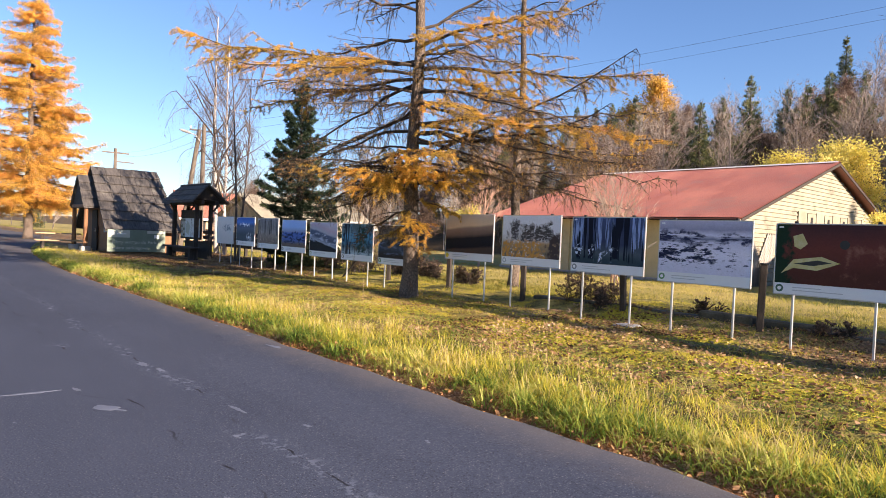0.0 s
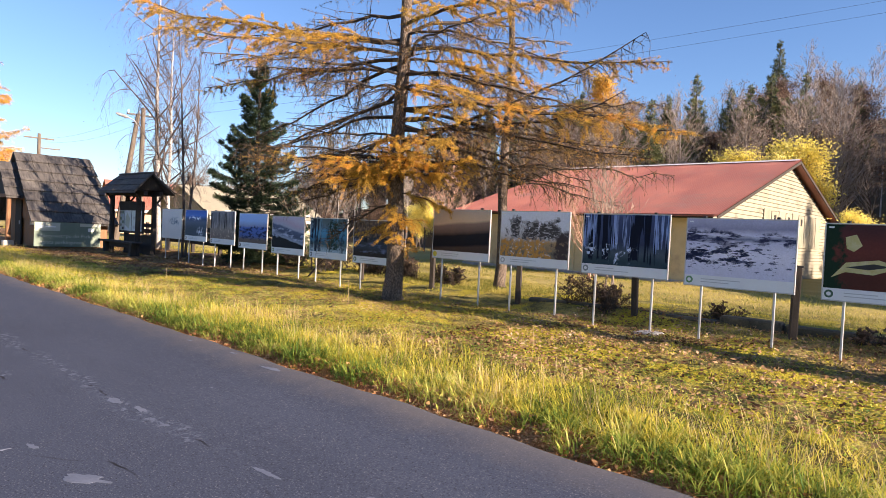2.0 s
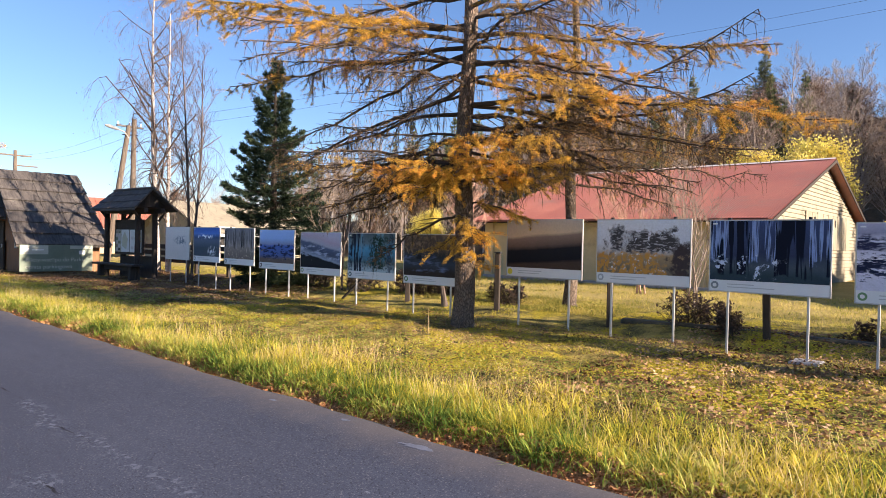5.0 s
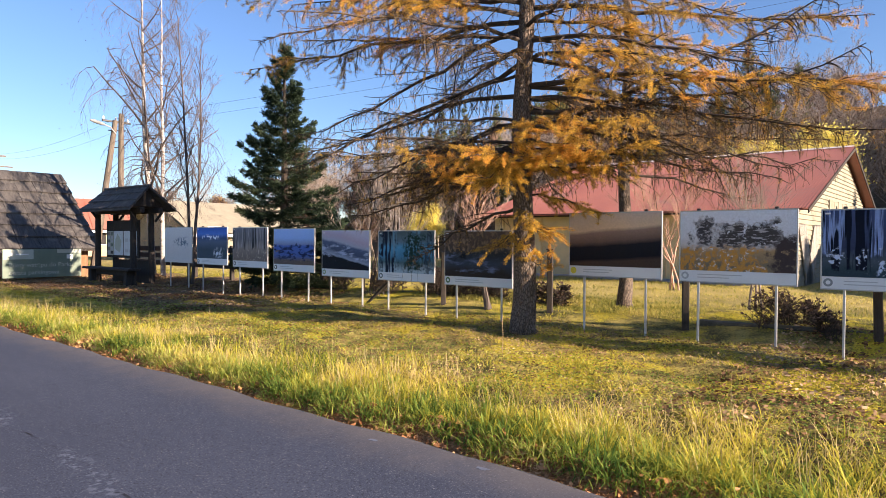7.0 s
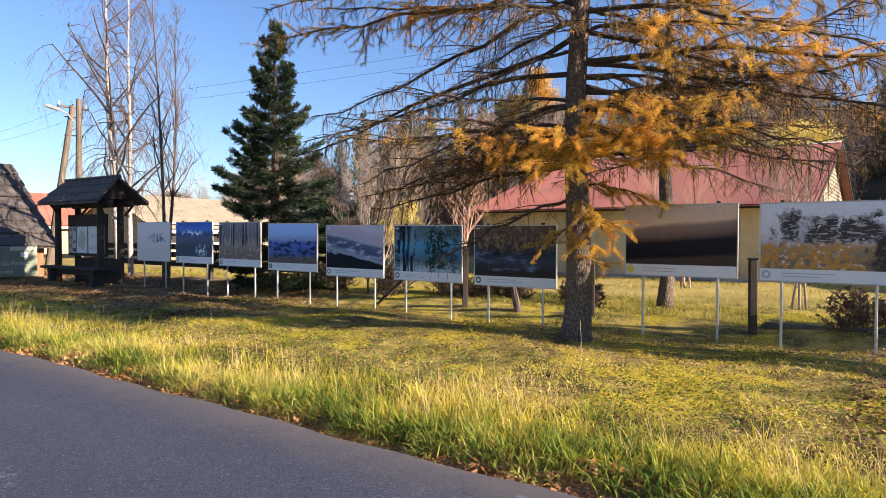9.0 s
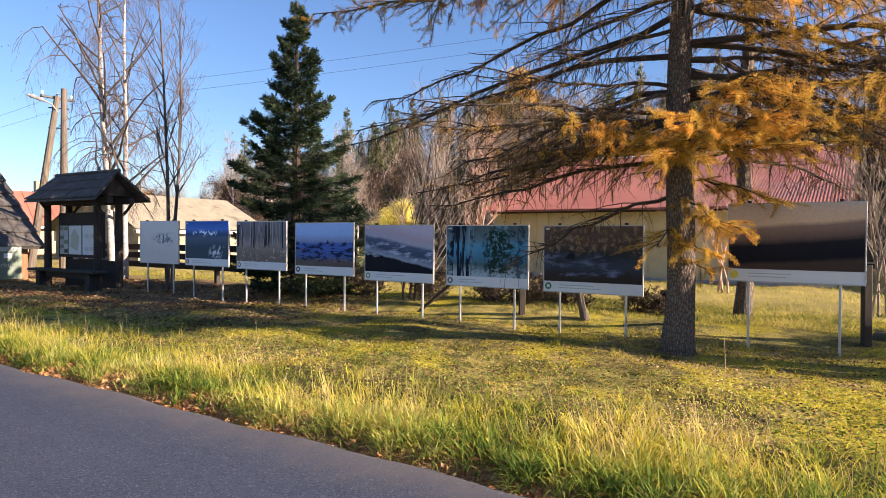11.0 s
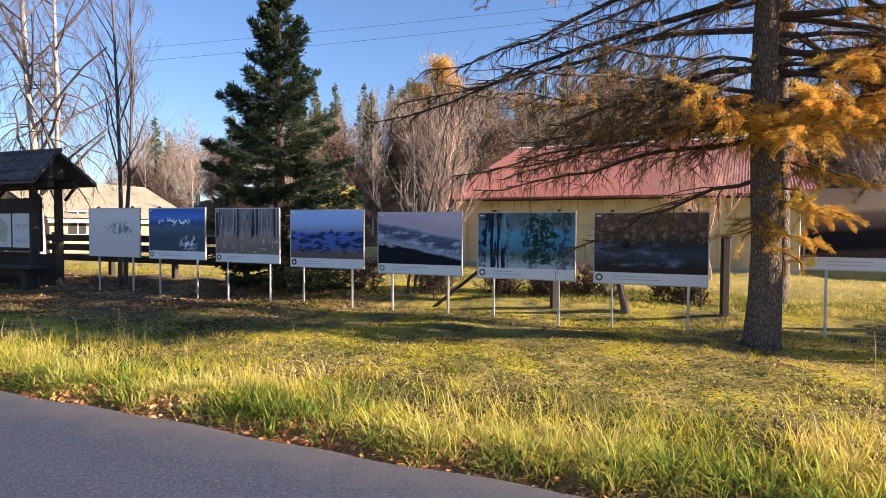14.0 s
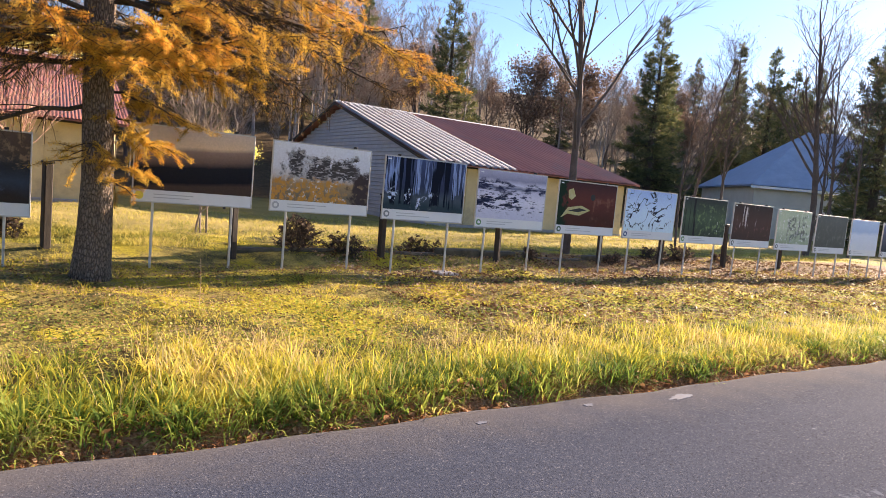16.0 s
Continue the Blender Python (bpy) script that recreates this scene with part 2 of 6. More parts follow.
LITTER = needle_mat("fallen_leaves", [(0.2, (0.09, 0.045, 0.022)), (0.5, (0.25, 0.145, 0.07)), (0.8, (0.38, 0.25, 0.14)), (0.95, (0.52, 0.38, 0.24))], 0.2)
RUST_LITTER = needle_mat("rust_needles", [(0.2, (0.22, 0.09, 0.035)), (0.5, (0.50, 0.24, 0.10)), (0.85, (0.64, 0.38, 0.19))], 0.2)
ROOF_RED = surf("rust_red_sheet", (0.24, 0.075, 0.05), (0.42, 0.165, 0.115), 0.8, 30, 0.6, 0.003, (1, 0.3, 1), dirt=(0.24, 0.13, 0.10))
ROOF_PALE = surf("weathered_sheet", (0.2, 0.16, 0.16), (0.36, 0.3, 0.3), 2, 30, 0.55, 0.003, (1, 0.2, 1))
ROOF_BLUE = surf("blue_grey_sheet", (0.24, 0.29, 0.37), (0.36, 0.41, 0.50), 1.2, 30, 0.6, 0.003)
ROOF_WHITE = surf("ridge_cap_sheet", (0.62, 0.58, 0.52), (0.8, 0.76, 0.7), 3, 30, 0.5, 0.002)
WALL_YELLOW = surf("yellow_render", (0.52, 0.43, 0.23), (0.70, 0.58, 0.33), 1.5, 45, 0.9, 0.005, dirt=(0.44, 0.36, 0.22))
WALL_CREAM = surf("cream_sheet", (0.20, 0.18, 0.13), (0.32, 0.29, 0.21), 1.8, 40, 0.75, 0.002, dirt=(0.14, 0.115, 0.085))
WALL_GREY = surf("galvanised_sheet", (0.19, 0.21, 0.25), (0.30, 0.32, 0.36), 2, 40, 0.5, 0.002)
WALL_WHITE = surf("white_render", (0.44, 0.41, 0.35), (0.58, 0.55, 0.48), 1.0, 30, 0.9, 0.004)
BOARD_GREY = surf("weathered_boards", (0.13, 0.115, 0.10), (0.36, 0.33, 0.29), 6, 40, 0.9, 0.006, (1, 1, 0.15))
SHINGLE = surf("dark_roof_boards", (0.030, 0.027, 0.026), (0.12, 0.108, 0.10), 3, 45, 0.85, 0.01, (1, 6, 1), dirt=(0.15, 0.14, 0.125))
TIMBER_DARK = surf("dark_timber", (0.013, 0.010, 0.009), (0.058, 0.046, 0.037), 8, 60, 0.85, 0.008, (2, 2, 0.4))
TIMBER_BROWN = surf("brown_timber", (0.13, 0.06, 0.028), (0.30, 0.15, 0.07), 6, 60, 0.75, 0.006, (2, 2, 0.3))
TIMBER_PALE = surf("pale_timber", (0.32, 0.21, 0.11), (0.55, 0.4, 0.23), 6, 60, 0.8, 0.006, (0.3, 2, 2))
POLE_WOOD = surf("pole_wood", (0.07, 0.055, 0.042), (0.2, 0.165, 0.13), 6, 60, 0.9, 0.01, (2, 2, 0.2))
CONCRETE = surf("concrete", (0.26, 0.25, 0.23), (0.44, 0.42, 0.39), 5, 60, 0.9, 0.006)
MOSSY = surf("mossy_concrete", (0.03, 0.028, 0.022), (0.12, 0.11, 0.075), 4, 40, 0.95, 0.02)
ALU = surf("brushed_aluminium", (0.40, 0.40, 0.40), (0.56, 0.56, 0.56), 6, 90, 0.42, 0.0006, (1, 1, 0.2), metal=0.55)
STRIP = surf("white_print", (0.70, 0.71, 0.74), (0.78, 0.79, 0.81), 3, 60, 0.4, 0.0004)
INK = surf("grey_print", (0.42, 0.43, 0.46), (0.52, 0.53, 0.56), 10, 60, 0.4, 0.0003)
BLACK = surf("black_metal", (0.012, 0.012, 0.013), (0.03, 0.03, 0.032), 8, 60, 0.5, 0.001)
GLASSY = surf("lamp_cover", (0.2, 0.21, 0.22), (0.3, 0.3, 0.3), 8, 60, 0.25, 0.001)
DARK_OPENING = surf("dark_interior", (0.008, 0.008, 0.009), (0.02, 0.018, 0.017), 3, 30, 0.7, 0.002)
SIGN_GREEN = surf("green_board", (0.11, 0.15, 0.11), (0.17, 0.215, 0.165), 2, 50, 0.5, 0.001, dirt=(0.17, 0.2, 0.15))
SIGN_PALE = surf("pale_green_board", (0.36, 0.39, 0.32), (0.48, 0.5, 0.43), 2, 50, 0.5, 0.001)
WHITE_PAINT = surf("white_paint", (0.66, 0.66, 0.64), (0.8, 0.8, 0.78), 8, 60, 0.5, 0.0005)
PINK_WALL = surf("pink_render", (0.42, 0.28, 0.17), (0.54, 0.38, 0.24), 2, 40, 0.9, 0.003)
FILLER = surf("pale_filler", (0.075, 0.088, 0.125), (0.13, 0.148, 0.20), 9, 60, 0.9, 0.003)
POSTER = surf("pale_poster", (0.50, 0.56, 0.60), (0.66, 0.70, 0.72), 7, 30, 0.4, 0.0003)


# ---- building blocks ----
class Geo:
    """Collects vertices and faces of one mesh."""

    def __init__(self):
        self.v, self.f = [], []

    def poly(self, pts, faces):
        o = len(self.v)
        self.v += [tuple(p) for p in pts]
        self.f += [tuple(i + o for i in f) for f in faces]
        return self

    def box(self, a, b, c=0.0, m=None):
        """A box from corner a to corner b with edges chamfered by c."""
        (x0, y0, z0), (x1, y1, z1) = a, b
        m = m or Matrix()
        c = min(c, (x1 - x0) * 0.3, (y1 - y0) * 0.3, (z1 - z0) * 0.3)
        if c <= 0:
            p = [(x, y, z) for z in (z0, z1) for y in (y0, y1) for x in (x0, x1)]
            return self.poly([m @ Vector(q) for q in p], [(0, 2, 3, 1), (4, 5, 7, 6), (0, 1, 5, 4), (2, 6, 7, 3), (0, 4, 6, 2), (1, 3, 7, 5)])
        lo, hi = (x0, y0, z0), (x1, y1, z1)
        ids, p = {}, []
        for k in range(8):
            s = [(k >> i) & 1 for i in range(3)]
            for ax in range(3):
                q = [hi[i] if s[i] else lo[i] for i in range(3)]
                for i in range(3):
                    if i != ax:
                        q[i] += -c if s[i] else c
                ids[(k, ax)] = len(p)
                p.append(m @ Vector(q))
        f = []
        for ax in range(3):
            u, w = (ax + 1) % 3, (ax + 2) % 3
            for s in (0, 1):
                ks = [(s << ax) | (i << u) | (j << w) for i, j in ((0, 0), (1, 0), (1, 1), (0, 1))]
                q = [ids[(k, ax)] for k in ks]
                f.append(tuple(q if s else q[::-1]))
            for i in (0, 1):
                for j in (0, 1):
                    k0 = (i << u) | (j << w)
                    k1 = k0 | (1 << ax)
                    q = [ids[(k0, u)], ids[(k1, u)], ids[(k1, w)], ids[(k0, w)]]
                    f.append(tuple(q if i != j else q[::-1]))
        for k in range(8):
            q = [ids[(k, i)] for i in range(3)]
            f.append(tuple(q if bin(k).count("1") % 2 else q[::-1]))
        return self.poly(p, f)

    def tube(self, path, radii, sides=8, cap=True, flute=0.0):
        path = [Vector(p) for p in path]
        o, up = len(self.v), Vector((0.3, 0.2, 1)).normalized()
        for i, p in enumerate(path):
            d = (path[min(i + 1, len(path) - 1)] - path[max(i - 1, 0)]).normalized()
            a = d.cross(up)
            a = (d.cross(Vector((1, 0, 0))) if a.length < 0.2 else a).normalized()
            b = d.cross(a)
            for k in range(sides):
                t = 2 * math.pi * k / sides
                r = radii[i] * (1 + flute * math.sin(k * 2.4 + i * 1.7))
                self.v.append(tuple(p + (a * math.cos(t) + b * math.sin(t)) * r))
        for i in range(len(path) - 1):
            for k in range(sides):
                q, w = o + i * sides + k, o + i * sides + (k + 1) % sides
                self.f.append((q, w, w + sides, q + sides))
        if cap:
            self.f.append(tuple(o + k for k in reversed(range(sides))))
            e = o + (len(path) - 1) * sides
            self.f.append(tuple(e + k for k in range(sides)))
        return self

    def disc(self, centre, r, thick, axis="y", sides=20):
        c = Vector(centre)
        d = {"x": Vector((1, 0, 0)), "y": Vector((0, 1, 0)), "z": Vector((0, 0, 1))}[axis] * thick / 2
        return self.tube([c - d, c + d], [r, r], sides)

    def extrude(self, outline, depth):
        """outline: 3D points of one flat face; depth: the vector by which it is made thick."""
        n, d = len(outline), Vector(depth)
        p = [Vector(q) for q in outline]
        return self.poly(p + [q + d for q in p], [tuple(reversed(range(n))), tuple(range(n, 2 * n))] + [(i, (i + 1) % n, (i + 1) % n + n, i + n) for i in range(n)])


def mesh_of(name, g, material, smooth=False):
    me = bpy.data.meshes.new(name)
    me.from_pydata(g.v, [], g.f)
    me.materials.append(material)
    if smooth:
        me.polygons.foreach_set("use_smooth", np.ones(len(me.polygons), bool))
    me.update()
    return me


def part(name, g, material, parent=None, label="", smooth=False):
    ob = new(name, mesh_of(name, g, material, smooth))
    ob.parent = parent
    return tagged(ob, label)


def thing(name, m, label, category, group="", kind=""):
    ob = new(name)
    ob.empty_display_size = 0.2
    ob.matrix_world = m
    return tagged(ob, label, category, group, kind)


def array_mesh(name, verts, loops, size, material):
    """A mesh from numpy arrays: loops holds vertex numbers, size corners a face."""
    me = bpy.data.meshes.new(name)
    me.vertices.add(len(verts))
    me.vertices.foreach_set("co", np.ascontiguousarray(verts, np.float32).ravel())
    me.loops.add(loops.size)
    me.loops.foreach_set("vertex_index", np.ascontiguousarray(loops, np.int32).ravel())
    n = loops.size // size
    me.polygons.add(n)
    me.polygons.foreach_set("loop_start", np.arange(n, dtype=np.int32) * size)
    me.materials.append(material)
    me.update(calc_edges=True)
    return me


def unit(rng, n):
    v = rng.normal(size=(n, 3))
    return v / np.linalg.norm(v, axis=1)[:, None]


def spikes(rng, pos, k, length, width, flat=0.0, lean=None):
    """At each place a tuft of k thin needles that share their root."""
    n = len(pos)
    d = unit(rng, n * k).reshape(n, k, 3)
    d[..., 2] *= 1 - flat
    if lean is not None:
        d = d + np.asarray(lean)[None, None, :] if np.ndim(lean) == 1 else d + lean[:, None, :]
    d /= np.linalg.norm(d, axis=2)[..., None]
    side = np.cross(d, unit(rng, n * k).reshape(n, k, 3))
    side /= np.linalg.norm(side, axis=2)[..., None] + 1e-9
    ln = length * rng.uniform(0.6, 1.3, (n, k, 1))
    tip = pos[:, None, :] + d * ln
    a, b = tip + side * width, tip - side * width * 0.2
    v = np.concatenate([pos[:, None, :], a, b], 1)
    base = np.arange(n)[:, None] * (1 + 2 * k)
    i = np.arange(k)[None, :]
    tri = np.stack([np.broadcast_to(base, (n, k)), base + 1 + i, base + 1 + k + i], -1)
    return v.reshape(-1, 3), tri.reshape(-1)


def leaves(rng, pos, size):
    """A small bent four-cornered leaf at each place."""
    n = len(pos)
    a = unit(rng, n)
    b = np.cross(a, unit(rng, n))
    b /= np.linalg.norm(b, axis=1)[:, None] + 1e-9
    s = size * rng.uniform(0.6, 1.4, (n, 1))
    v = np.stack([pos - a * s, pos + b * s * 0.6, pos + a * s, pos - b * s * 0.6], 1).reshape(-1, 3)
    return v, np.arange(4 * n)


def blades(rng, pos, height, width, bend=0.5, turn=None):
    """Grass blades: two quads and a tip, bent over to one side."""
    n = len(pos)
    t = rng.uniform(0, 2 * math.pi, n) if turn is None else turn + rng.normal(0, 0.35, n)
    h = height * rng.uniform(0.55, 1.25, n)
    lean = np.stack([np.cos(t), np.sin(t), np.zeros(n)], 1) * (h * bend * rng.uniform(0.2, 1.4, n))[:, None]
    w = np.stack([-np.sin(t + rng.normal(0, 0.8, n)), np.cos(t), np.zeros(n)], 1) * (width * rng.uniform(0.6, 1.3, n))[:, None]
    up = np.zeros((n, 3))
    up[:, 2] = h
    v = np.stack([pos - w, pos + w, pos + up * 0.55 + lean * 0.3 - w * 0.8, pos + up * 0.55 + lean * 0.3 + w * 0.8, pos + up * 0.95 + lean], 1)
    o = np.arange(n)[:, None] * 5
    tri = np.concatenate([o + [0, 1, 3], o + [0, 3, 2], o + [2, 3, 4]], 1)
    return v.reshape(-1, 3), tri.reshape(-1)


def arched(rng, pos, length, width, turn, rise, arch):
    """Long grass blades: three pieces each, starting at the angle `rise` from upright and arching over by `arch`."""
    n = len(pos)
    length, rise = np.broadcast_to(length, n), np.broadcast_to(rise, n)
    side = np.stack([-np.sin(turn), np.cos(turn), np.zeros(n)], 1) * (width * rng.uniform(0.6, 1.3, n))[:, None]
    out, p, rows = np.stack([np.cos(turn), np.sin(turn), np.zeros(n)], 1), pos.copy(), [pos]
    curl = arch * rng.uniform(0.3, 1.5, n)
    for k in range(3):
        a = rise + curl * (k + 0.3) / 3
        d = out * np.sin(a)[:, None]
        d[:, 2] = np.cos(a)
        p = p + d * (length / 3)[:, None]
        rows.append(p)
    v = np.stack([rows[0] - side * 0.7, rows[0] + side * 0.7, rows[1] - side, rows[1] + side, rows[2] - side * 0.75, rows[2] + side * 0.75, rows[3]], 1)
    o = np.arange(n)[:, None] * 7
    tri = np.concatenate([o + [0, 1, 3], o + [0, 3, 2], o + [2, 3, 5], o + [2, 5, 4], o + [4, 5, 6]], 1)
    return v.reshape(-1, 3), tri.reshape(-1)


def tuft_of(rng, centres, per, low, high, width, spread, rise=0.55, arch=1.3):
    """Tufts of arching blades that fan out from each centre."""
    n = len(centres) * per
    off = rng.normal(0, spread, (n, 2))
    xy = np.repeat(centres, per, 0) + off
    ln = np.repeat(rng.uniform(low, high, len(centres)), per) * rng.uniform(0.5, 1.15, n)
    turn = np.arctan2(off[:, 1], off[:, 0]) + rng.normal(0, 0.5, n)
    return arched(rng, on_ground(xy), ln, width, turn, np.abs(rng.normal(0, rise, n)), arch)


# ---- ground and road ----
def smooth01(t):
    t = np.clip(t, 0, 1)
    return t * t * (3 - 2 * t)


def road_edge(x):
    x = np.asarray(x, float)
    return 4.02 + 0.004 * np.clip(-x - 18, 0, 40) ** 2 + 0.02 * np.sin(x * 1.9) + 0.02 * np.sin(x * 5.3 + 1)


def height(x, y):
    x, y = np.asarray(x, float), np.asarray(y, float)
    e = road_edge(x)
    h = -0.06 + 0.12 * smooth01((y - e + 0.05) / 0.35)
    h = h + 0.05 * smooth01((y - 6) / 3) + 0.13 * smooth01((y - 10.0) / 0.8) * (1 - smooth01((y - 12) / 4))
    bumps = 0.035 * np.sin(x * 1.3 + y * 0.7) * np.sin(y * 1.9 - x * 0.4) + 0.02 * np.sin(x * 3.7 + 2) * np.sin(y * 3.1)
    h = h + bumps * smooth01((y - e - 0.1) / 0.8)
    hill = 0.24 * np.clip(y - 40, 0, 75) * smooth01((x + 110) / 60) + 0.05 * np.clip(y - 40, 0, 75)
    return h + hill + 0.08 * np.clip(x - 45, 0, 60) * smooth01((y - 30) / 30)


def axis_steps(stretches):
    out = []
    for a, b, s in stretches:
        out += list(np.arange(a, b, s))
    return np.array(out + [stretches[-1][1]])


gx = axis_steps([(-1600, -200, 200), (-200, -60, 10), (-60, -34, 1.5), (-34, 12, 0.22), (12, 40, 1.5), (40, 200, 10), (200, 1600, 200)])
gy = axis_steps([(-1600, -100, 250), (-100, -6, 8), (-6, 3.4, 1.0), (3.4, 4.6, 0.08), (4.6, 12, 0.2), (12, 40, 1.4), (40, 130, 6), (130, 1600, 245)])
GX, GY = np.meshgrid(gx, gy)
gv = np.stack([GX, GY, height(GX, GY)], -1).reshape(-1, 3)
ii = np.arange(len(gx) - 1)[None, :] + np.arange(len(gy) - 1)[:, None] * len(gx)
gl = np.stack([ii, ii + 1, ii + 1 + len(gx), ii + len(gx)], -1).reshape(-1)
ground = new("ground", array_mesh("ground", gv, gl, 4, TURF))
ground.data.polygons.foreach_set("use_smooth", np.ones(len(ground.data.polygons), bool))
tagged(ground, "uneven autumn turf with dead grass and fallen leaves", "ground", kind="structure")

rx = axis_steps([(-160, -40, 4), (-40, 14, 0.25), (14, 160, 4)])
ry = np.concatenate([np.linspace(-3.2, 0.9, 10), np.linspace(0.93, 1.0, 6)])
rv = np.array([(x, (-3.2 + (e + 3.2) * smooth01(0) + (y + 3.2) / 4.2 * (e + 3.2)), 0.012 * math.cos((y + 1) * 0.7) - 0.03 * max(0, y - 0.95) / 0.05) for y in ry for x, e in zip(rx, road_edge(rx))])
ii = np.arange(len(rx) - 1)[None, :] + np.arange(len(ry) - 1)[:, None] * len(rx)
road = new("road", array_mesh("road", rv, np.stack([ii, ii + 1, ii + 1 + len(rx), ii + len(rx)], -1).reshape(-1), 4, ASPHALT))
tagged(road, "worn dark grey asphalt country road with pale patches", "road", kind="structure")


def road_z(y):
    return 0.012 * math.cos(((y + 3.2) / 7.22 * 4.2 - 2.2) * 0.7)


def road_patch(x, y, long, wide, turn, seed):
    """A thin smear of pale filler with a ragged outline."""
    rr, pts = random.Random(seed), []
    for k in range(22):
        a = 2 * math.pi * k / 22
        r = rr.uniform(0.55, 1.1)
        u, v = math.cos(a) * long * r / 2, math.sin(a) * wide * r / 2
        pts.append((x + u * math.cos(turn) - v * math.sin(turn), y + u * math.sin(turn) + v * math.cos(turn), road_z(y) - 0.002))
    part("patch", Geo().extrude(pts, (0, 0, 0.005)), FILLER, road, "pale worn patch")


for row in ((-6.35, 0.95, 0.5, 0.05, 1.5, 1), (-5.55, 1.37, 0.34, 0.13, 0.5, 2), (-6.3, 1.3, 0.16, 0.05, 0.2, 3), (-7.1, 2.08, 0.3, 0.09, 0.1, 4), (-6.75, 2.14, 0.22, 0.07, 0.0, 5), (-5.0, 2.2, 0.3, 0.05, 0.1, 6),
            (-9.1, 0.6, 0.3, 0.06, 0.4, 7), (-4.3, 2.45, 0.1, 0.05, 0.3, 8), (-9.4, 3.77, 0.1, 0.05, 0.2, 9), (-7.46, 3.74, 0.34, 0.1, 0.1, 10), (-8.4, 3.82, 0.12, 0.05, 0.1, 11), (-12.2, 2.1, 0.14, 0.05, 0.3, 12), (-3.3, 1.45, 0.24, 0.06, 0.2, 13)):
    road_patch(*row)


# ---- buildings ----
def corrugated(g, origin, along, up, length, rise, pitch=0.2, depth=0.025, rows=1):
    """A sheet with waves across `along`; `up` is the direction of its ribs."""
    o, a, u = Vector(origin), Vector(along).normalized(), Vector(up).normalized()
    nrm = a.cross(u)
    n = max(2, int(length / pitch) * 4)
    top, low = [], []
    for i in range(n + 1):
        w = nrm * (depth * math.sin(i * math.pi / 2 + 0.4))
        low.append(o + a * (length * i / n) + w)
        top.append(low[-1] + u * rise)
    k = len(g.v)
    g.v += [tuple(p) for p in low + top]
    g.f += [(k + i, k + i + 1, k + i + n + 2, k + i + n + 1) for i in range(n)]
    return g


